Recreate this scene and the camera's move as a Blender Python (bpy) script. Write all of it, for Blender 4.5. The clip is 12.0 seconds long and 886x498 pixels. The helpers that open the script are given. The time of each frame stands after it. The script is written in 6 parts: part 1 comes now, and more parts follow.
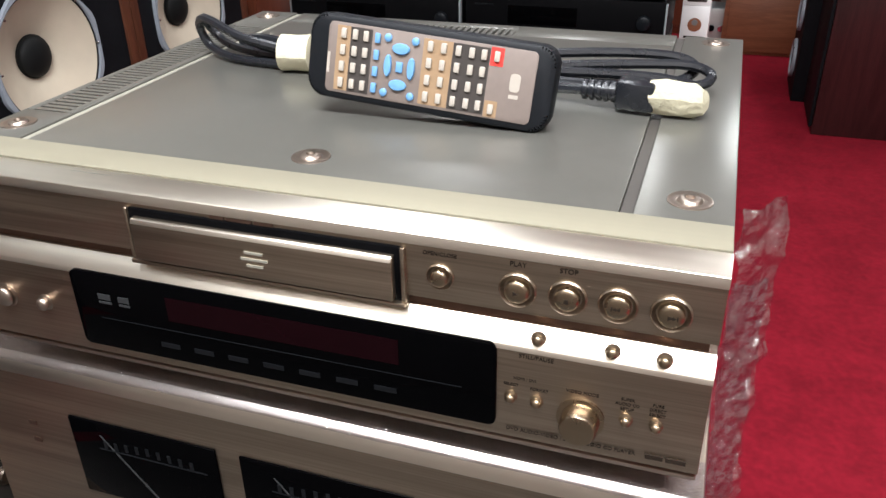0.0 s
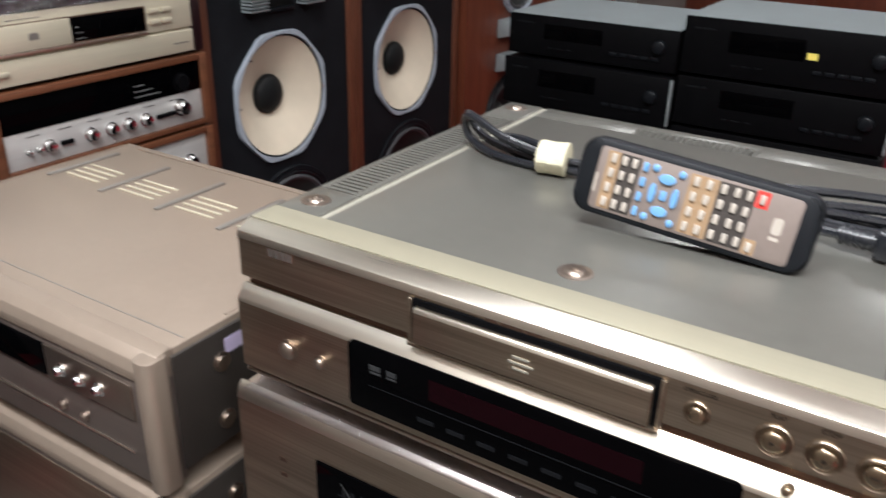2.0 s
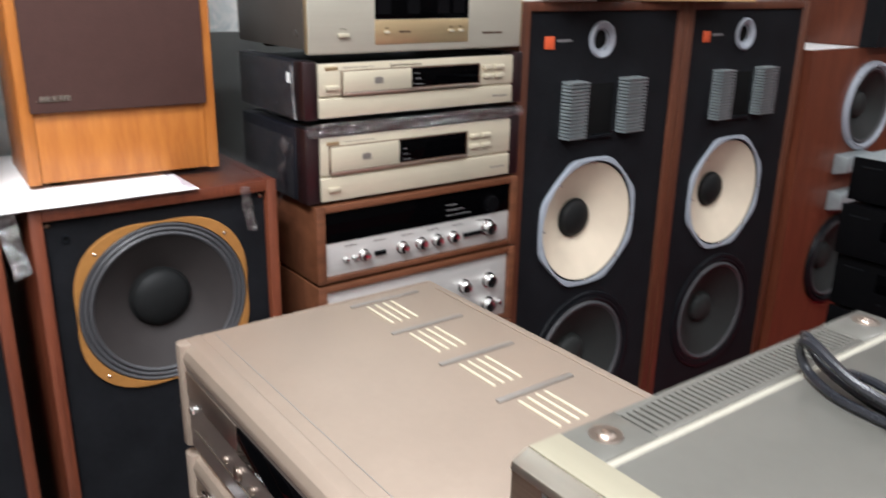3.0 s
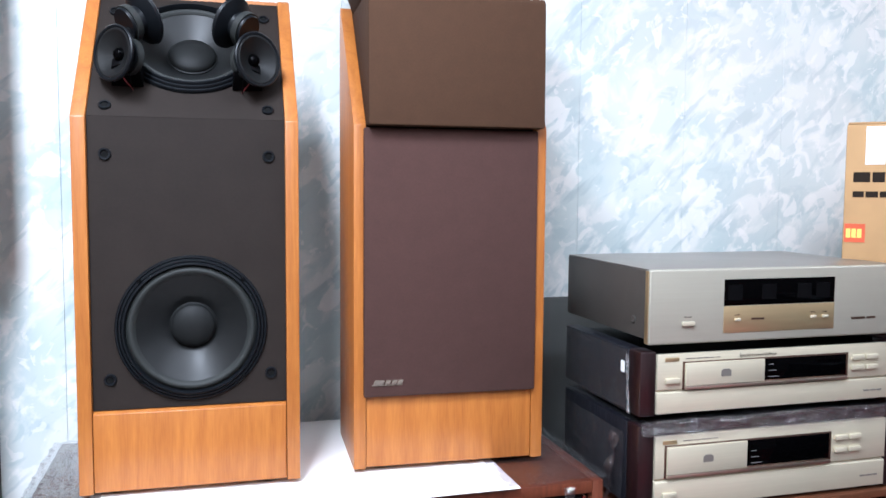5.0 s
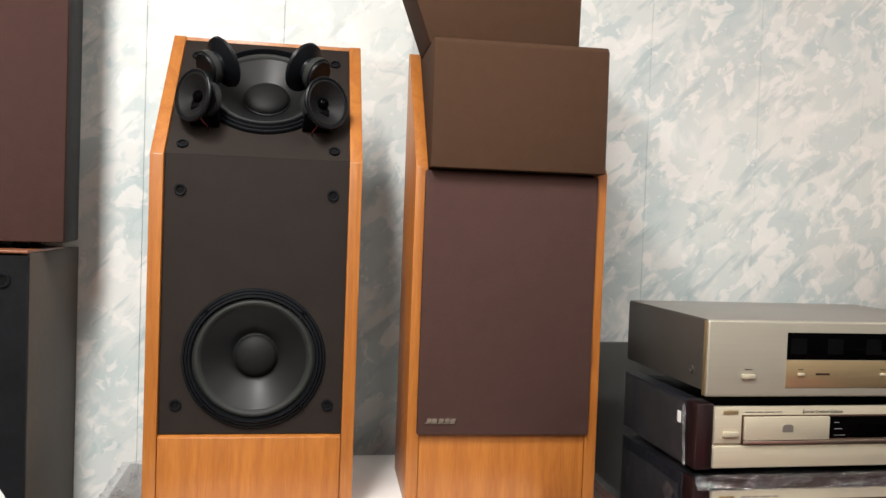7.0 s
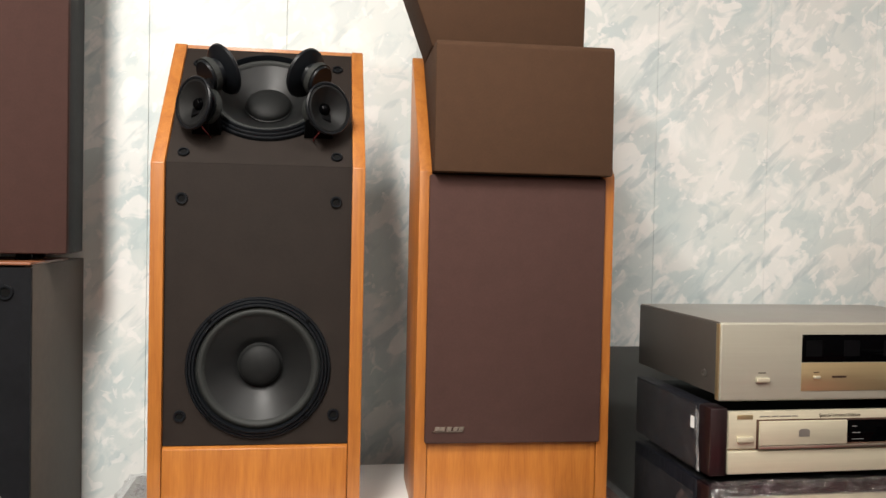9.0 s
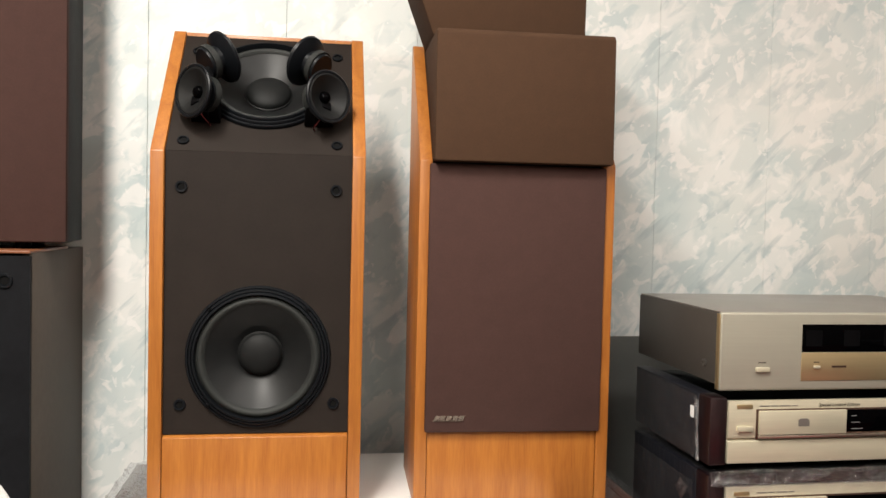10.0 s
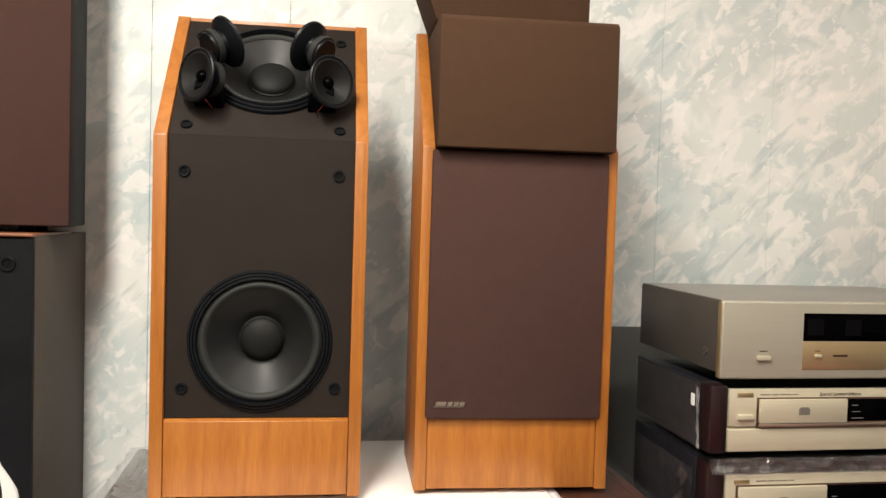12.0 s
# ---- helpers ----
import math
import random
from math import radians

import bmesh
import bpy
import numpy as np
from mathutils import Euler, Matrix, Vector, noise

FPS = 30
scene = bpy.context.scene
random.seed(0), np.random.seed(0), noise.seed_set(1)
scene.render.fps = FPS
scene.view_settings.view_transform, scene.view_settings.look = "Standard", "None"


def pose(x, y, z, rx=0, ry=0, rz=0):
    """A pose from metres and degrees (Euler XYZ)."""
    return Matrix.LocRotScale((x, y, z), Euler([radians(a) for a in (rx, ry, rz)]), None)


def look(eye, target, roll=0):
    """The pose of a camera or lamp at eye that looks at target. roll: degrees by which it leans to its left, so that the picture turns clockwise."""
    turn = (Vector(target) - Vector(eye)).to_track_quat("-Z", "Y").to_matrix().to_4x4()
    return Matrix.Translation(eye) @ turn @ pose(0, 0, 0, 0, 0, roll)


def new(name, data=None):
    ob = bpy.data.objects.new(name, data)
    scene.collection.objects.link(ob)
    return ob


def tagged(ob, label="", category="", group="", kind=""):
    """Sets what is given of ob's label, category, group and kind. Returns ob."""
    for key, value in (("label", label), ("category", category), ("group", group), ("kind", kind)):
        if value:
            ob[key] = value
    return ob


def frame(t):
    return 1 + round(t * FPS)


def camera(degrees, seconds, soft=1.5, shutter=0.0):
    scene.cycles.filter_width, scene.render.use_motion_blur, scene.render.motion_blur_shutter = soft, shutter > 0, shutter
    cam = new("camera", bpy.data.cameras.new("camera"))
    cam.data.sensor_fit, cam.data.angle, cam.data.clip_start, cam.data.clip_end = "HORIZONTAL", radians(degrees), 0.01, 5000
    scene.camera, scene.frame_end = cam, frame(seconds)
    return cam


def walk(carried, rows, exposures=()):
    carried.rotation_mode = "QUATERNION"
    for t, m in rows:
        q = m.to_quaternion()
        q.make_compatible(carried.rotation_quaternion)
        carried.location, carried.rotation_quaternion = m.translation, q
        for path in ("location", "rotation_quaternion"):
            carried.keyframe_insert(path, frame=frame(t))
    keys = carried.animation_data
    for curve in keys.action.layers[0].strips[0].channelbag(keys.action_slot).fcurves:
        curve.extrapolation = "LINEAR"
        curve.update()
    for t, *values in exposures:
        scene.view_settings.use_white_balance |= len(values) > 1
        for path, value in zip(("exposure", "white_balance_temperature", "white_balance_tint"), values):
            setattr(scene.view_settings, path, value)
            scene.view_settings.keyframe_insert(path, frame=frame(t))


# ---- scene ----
cam = camera(57.2, 12.0, shutter=0.3)
EXPOSURES = [(0.0, 0.05, 5950, 10), (2.0, -0.05, 5950, 10), (2.5, 0.05, 5900, 10), (3.0, 0.35, 5900, 10), (3.5, 0.45, 5800, 10), (5.3, 0.45, 5250, 10), (5.6, 0.33, 5450, 10), (6.0, 0.0, 5950, 10), (6.5, -0.08, 6350, 10), (9.0, -0.08, 6700, 10), (12.0, -0.08, 7100, 10)]
PATH = [
    (0, (0.199, -0.306, 1.161), (-0.377, 1.361, 0.217), -1.0),
    (0.5, (0.196, -0.308, 1.159), (-0.38, 1.364, 0.224), -1.2),
    (1, (0.196, -0.312, 1.161), (-0.407, 1.355, 0.236), -0.7),
    (1.5, (0.186, -0.329, 1.187), (-0.528, 1.311, 0.291), 1.1),
    (2, (0.156, -0.348, 1.212), (-0.792, 1.198, 0.368), 1.5),
    (2.5, (0.118, -0.318, 1.233), (-1.143, 1.04, 0.481), 1.1),
    (3, (0.087, -0.278, 1.260), (-1.438, 0.849, 0.625), 1.10),
    (3.5, (0.068, -0.235, 1.298), (-1.701, 0.553, 0.803), -0.28),
    (3.7, (0.055, -0.221, 1.319), (-1.775, 0.459, 0.885), -0.02),
    (5.3, (-0.118, -0.277, 1.386), (-2.042, 0.258, 1.265), 0.52),
    (5.5, (-0.115, -0.267, 1.389), (-2.048, 0.233, 1.273), 0.70),
    (6, (-0.097, -0.254, 1.385), (-2.051, 0.164, 1.293), 1.43),
    (6.5, (-0.085, -0.250, 1.390), (-2.047, 0.132, 1.307), 2.27),
    (7, (-0.077, -0.246, 1.391), (-2.042, 0.119, 1.326), 2.11),
    (9, (-0.095, -0.230, 1.389), (-2.067, 0.104, 1.339), 1.21),
    (9.5, (-0.100, -0.227, 1.388), (-2.070, 0.108, 1.327), 1.17),
    (10, (-0.098, -0.232, 1.387), (-2.068, 0.105, 1.313), 1.33),
    (10.5, (-0.094, -0.227, 1.382), (-2.064, 0.108, 1.297), 1.45),
    (11, (-0.093, -0.226, 1.377), (-2.063, 0.111, 1.284), 1.55),
    (11.5, (-0.092, -0.225, 1.373), (-2.063, 0.100, 1.283), 1.75),
    (12, (-0.096, -0.231, 1.370), (-2.067, 0.100, 1.287), 1.75),
]
walk(cam, [(t, look(eye, target, roll)) for t, eye, target, roll in PATH], EXPOSURES)

# ---- world and lights ----
FLOOR = -0.06
world = bpy.data.worlds.new("world")
world.use_nodes = True
world.node_tree.nodes["Background"].inputs[0].default_value = (0.9, 0.95, 1.0, 1)
world.node_tree.nodes["Background"].inputs[1].default_value = 0.02
scene.world = world


def tube_light(x, y, z, length, watts, turn=0.0, wide=0.16):
    data = bpy.data.lights.new("ceiling_lamp_light", "AREA")
    data.shape, data.size, data.size_y, data.energy = "RECTANGLE", length, wide, watts
    data.color = (1.0, 0.98, 0.945)
    ob = new("ceiling_lamp_light", data)
    ob.matrix_world = pose(x, y, z, 0, 0, turn)
    return ob


CEILING = 2.8
LAMPS = [(-0.12, -0.71, 76, 0), (1.10, -0.92, 60, 0), (-0.36, 0.42, 16, 90), (1.3, 1.2, 14, 90), (-0.5, 2.6, 12, 90), (0.9, 3.8, 24, 90)]
for lx, ly, watts, turn in LAMPS:
    tube_light(lx, ly, CEILING - 0.09, 1.2, watts, turn)



# ---- materials ----
def mat_nodes(name):
    m = bpy.data.materials.new(name)
    m.use_nodes = True
    nt = m.node_tree
    return m, nt, nt.nodes["Principled BSDF"]


def surface(name, c, rough=0.5, metal=0.0, vary=0.12, scale=30.0, stretch=(1, 1, 1), bump=0.05, bscale=None, c2=None, coat=0.0, spec=0.5, rvary=0.1, dist=0.001):
    """Two scales of noise in colour and roughness, with a fine bump."""
    m, nt, b = mat_nodes(name)
    N, L = nt.nodes, nt.links
    tc = N.new("ShaderNodeTexCoord")
    mp = N.new("ShaderNodeMapping")
    mp.inputs["Scale"].default_value = stretch
    L.new(tc.outputs["Object"], mp.inputs["Vector"])
    n1 = N.new("ShaderNodeTexNoise")
    n1.inputs["Scale"].default_value, n1.inputs["Detail"].default_value = scale, 6
    L.new(mp.outputs[0], n1.inputs["Vector"])
    n2 = N.new("ShaderNodeTexNoise")
    n2.inputs["Scale"].default_value, n2.inputs["Detail"].default_value = scale * 0.13, 3
    L.new(mp.outputs[0], n2.inputs["Vector"])
    add = N.new("ShaderNodeMath")
    add.operation = "ADD"
    L.new(n1.outputs["Fac"], add.inputs[0])
    L.new(n2.outputs["Fac"], add.inputs[1])
    half = N.new("ShaderNodeMath")
    half.operation = "MULTIPLY"
    half.inputs[1].default_value = 0.5
    L.new(add.outputs[0], half.inputs[0])
    ramp = N.new("ShaderNodeValToRGB")
    lo = [v * (1 - vary) for v in c]
    hi = [min(1, v * (1 + vary)) for v in (c2 or c)]
    ramp.color_ramp.elements[0].position, ramp.color_ramp.elements[1].position = 0.32, 0.68
    ramp.color_ramp.elements[0].color, ramp.color_ramp.elements[1].color = (*lo, 1), (*hi, 1)
    L.new(half.outputs[0], ramp.inputs[0])
    L.new(ramp.outputs[0], b.inputs["Base Color"])
    rr = N.new("ShaderNodeMapRange")
    rr.inputs["To Min"].default_value, rr.inputs["To Max"].default_value = max(0.02, rough - rvary), min(1, rough + rvary)
    L.new(half.outputs[0], rr.inputs["Value"])
    L.new(rr.outputs[0], b.inputs["Roughness"])
    b.inputs["Metallic"].default_value = metal
    b.inputs["Specular IOR Level"].default_value = spec
    b.inputs["Coat Weight"].default_value = coat
    b.inputs["Coat Roughness"].default_value = 0.12
    if bump:
        nb = n1
        if bscale:
            nb = N.new("ShaderNodeTexNoise")
            nb.inputs["Scale"].default_value, nb.inputs["Detail"].default_value = bscale, 4
            L.new(mp.outputs[0], nb.inputs["Vector"])
        bp = N.new("ShaderNodeBump")
        bp.inputs["Strength"].default_value, bp.inputs["Distance"].default_value = bump, dist
        L.new(nb.outputs["Fac"], bp.inputs["Height"])
        L.new(bp.outputs[0], b.inputs["Normal"])
    return m


def wood(name, dark, light, rough=0.4, along="z", fine=1.0, coat=0.15):
    """Veneer: long streaks with cathedral waves and fine pores."""
    m, nt, b = mat_nodes(name)
    N, L = nt.nodes, nt.links
    tc = N.new("ShaderNodeTexCoord")
    info = N.new("ShaderNodeObjectInfo")
    off = N.new("ShaderNodeVectorMath")
    off.operation = "ADD"
    L.new(tc.outputs["Object"], off.inputs[0])
    L.new(info.outputs["Random"], off.inputs[1])
    mp = N.new("ShaderNodeMapping")
    mp.inputs["Scale"].default_value = {"z": (1, 1, 0.07), "x": (0.07, 1, 1), "y": (1, 0.07, 1)}[along]
    L.new(off.outputs[0], mp.inputs["Vector"])
    big = N.new("ShaderNodeTexNoise")
    big.inputs["Scale"].default_value, big.inputs["Detail"].default_value, big.inputs["Distortion"].default_value = 9 * fine, 3, 0.6
    L.new(mp.outputs[0], big.inputs["Vector"])
    rings = N.new("ShaderNodeMath")
    rings.operation = "MULTIPLY"
    rings.inputs[1].default_value = 14.0
    L.new(big.outputs["Fac"], rings.inputs[0])
    fr = N.new("ShaderNodeMath")
    fr.operation = "PINGPONG"
    fr.inputs[1].default_value = 1.0
    L.new(rings.outputs[0], fr.inputs[0])
    por = N.new("ShaderNodeTexNoise")
    por.inputs["Scale"].default_value, por.inputs["Detail"].default_value = 260 * fine, 4
    L.new(mp.outputs[0], por.inputs["Vector"])
    mix = N.new("ShaderNodeMath")
    mix.operation = "MULTIPLY_ADD"
    mix.inputs[1].default_value, mix.inputs[2].default_value = 0.30, 0.0
    L.new(fr.outputs[0], mix.inputs[0])
    sm = N.new("ShaderNodeMath")
    sm.operation = "MULTIPLY_ADD"
    sm.inputs[1].default_value = 0.78
    L.new(por.outputs["Fac"], sm.inputs[0])
    L.new(mix.outputs[0], sm.inputs[2])
    ramp = N.new("ShaderNodeValToRGB")
    ramp.color_ramp.elements[0].position, ramp.color_ramp.elements[1].position = 0.15, 0.85
    ramp.color_ramp.elements[0].color, ramp.color_ramp.elements[1].color = (*light, 1), (*dark, 1)
    L.new(sm.outputs[0], ramp.inputs[0])
    L.new(ramp.outputs[0], b.inputs["Base Color"])
    b.inputs["Roughness"].default_value = rough
    b.inputs["Coat Weight"].default_value = coat
    b.inputs["Coat Roughness"].default_value = 0.25
    bp = N.new("ShaderNodeBump")
    bp.inputs["Strength"].default_value, bp.inputs["Distance"].default_value = 0.12, 0.0006
    L.new(por.outputs["Fac"], bp.inputs["Height"])
    L.new(bp.outputs[0], b.inputs["Normal"])
    return m


def marble_paper(name):
    """Printed pale marble: soft cream clouds and slanting blue-grey strokes on greenish grey."""
    m, nt, b = mat_nodes(name)
    N, L = nt.nodes, nt.links
    tc = N.new("ShaderNodeTexCoord")
    slope = N.new("ShaderNodeMapping")
    slope.inputs["Rotation"].default_value = (radians(-45), 0, 0)
    L.new(tc.outputs["Object"], slope.inputs["Vector"])

    def stretched(scale, shift=0.0):
        mp = N.new("ShaderNodeMapping")
        mp.inputs["Scale"].default_value = scale
        mp.inputs["Location"].default_value = (shift, shift, 0)
        L.new(slope.outputs[0], mp.inputs["Vector"])
        return mp.outputs[0]

    def mask(vec, scale, detail, rough, distort, lo, hi, weight):
        n = N.new("ShaderNodeTexNoise")
        for key, val in (("Scale", scale), ("Detail", detail), ("Roughness", rough), ("Distortion", distort)):
            n.inputs[key].default_value = val
        L.new(vec, n.inputs["Vector"])
        r = N.new("ShaderNodeMapRange")
        r.interpolation_type = "SMOOTHSTEP"
        for key, val in (("From Min", lo), ("From Max", hi), ("To Min", 0.0), ("To Max", weight)):
            r.inputs[key].default_value = val
        L.new(n.outputs["Fac"], r.inputs["Value"])
        return r.outputs[0], n

    def over(below, fac, colour):
        mx = N.new("ShaderNodeMix")
        mx.data_type = "RGBA"
        mx.inputs["B"].default_value = (*colour, 1)
        L.new(fac, mx.inputs["Factor"])
        if isinstance(below, tuple):
            mx.inputs["A"].default_value = (*below, 1)
        else:
            L.new(below, mx.inputs["A"])
        return mx.outputs["Result"]

    fac, broad = mask(tc.outputs["Object"], 3.2, 3, 0.5, 0.0, 0.38, 0.62, 1.0)
    col = over((0.57, 0.655, 0.655), fac, (0.70, 0.745, 0.725))
    for vec, scale, detail, rough, distort, lo, hi, weight, colour in (
            (stretched((1, 0.75, 1.25)), 11.0, 4, 0.55, 0.5, 0.47, 0.60, 0.75, (0.83, 0.835, 0.81)),
            (stretched((1, 0.7, 1.2), 3.0), 17.0, 4, 0.5, 0.7, 0.54, 0.64, 0.65, (0.50, 0.595, 0.605)),
            (stretched((1, 0.8, 1.2), 7.0), 15.0, 3, 0.5, 0.6, 0.56, 0.62, 0.75, (0.88, 0.875, 0.85)),
            (stretched((1, 0.30, 1.5), 11.0), 17.0, 3, 0.5, 0.4, 0.59, 0.68, 0.55, (0.41, 0.505, 0.525)),
            (stretched((1, 0.9, 1.1), 17.0), 31.0, 3, 0.5, 0.8, 0.61, 0.66, 0.55, (0.90, 0.89, 0.87)),
            (stretched((1, 1, 1), 23.0), 2.1, 2, 0.5, 0.0, 0.44, 0.64, 0.22, (0.84, 0.76, 0.70))):
        fac, n = mask(vec, scale, detail, rough, distort, lo, hi, weight)
        col = over(col, fac, colour)
    L.new(col, b.inputs["Base Color"])
    b.inputs["Roughness"].default_value = 0.42
    bp = N.new("ShaderNodeBump")
    bp.inputs["Strength"].default_value, bp.inputs["Distance"].default_value = 0.08, 0.002
    L.new(broad.outputs["Fac"], bp.inputs["Height"])
    L.new(bp.outputs[0], b.inputs["Normal"])
    return m


def film_plastic(name, tint=(0.95, 0.96, 0.97), alpha=0.25, rough=0.12, gloss=0.24):
    m, nt, b = mat_nodes(name)
    N, L = nt.nodes, nt.links
    out = N["Material Output"]
    tr = N.new("ShaderNodeBsdfTransparent")
    tr.inputs[0].default_value = (*tint, 1)
    b.inputs["Base Color"].default_value = (0.8, 0.8, 0.82, 1)
    b.inputs["Roughness"].default_value = rough
    b.inputs["Specular IOR Level"].default_value = 0.8
    nz = N.new("ShaderNodeTexNoise")
    nz.inputs["Scale"].default_value, nz.inputs["Detail"].default_value = 130, 6
    tc = N.new("ShaderNodeTexCoord")
    L.new(tc.outputs["Object"], nz.inputs["Vector"])
    bp = N.new("ShaderNodeBump")
    bp.inputs["Strength"].default_value, bp.inputs["Distance"].default_value = 0.9, 0.006
    L.new(nz.outputs["Fac"], bp.inputs["Height"])
    L.new(bp.outputs[0], b.inputs["Normal"])
    gl = N.new("ShaderNodeBsdfGlossy")
    gl.inputs["Roughness"].default_value = rough
    L.new(bp.outputs[0], gl.inputs["Normal"])
    df = N.new("ShaderNodeMixShader")
    df.inputs[0].default_value = alpha
    L.new(tr.outputs[0], df.inputs[1])
    L.new(b.outputs[0], df.inputs[2])
    mx = N.new("ShaderNodeMixShader")
    mx.inputs[0].default_value = gloss
    L.new(df.outputs[0], mx.inputs[1])
    L.new(gl.outputs[0], mx.inputs[2])
    L.new(mx.outputs[0], out.inputs[0])
    return m


def glow(name, c, strength):
    m, nt, b = mat_nodes(name)
    b.inputs["Base Color"].default_value = (*c, 1)
    b.inputs["Emission Color"].default_value = (*c, 1)
    b.inputs["Emission Strength"].default_value = strength
    return m


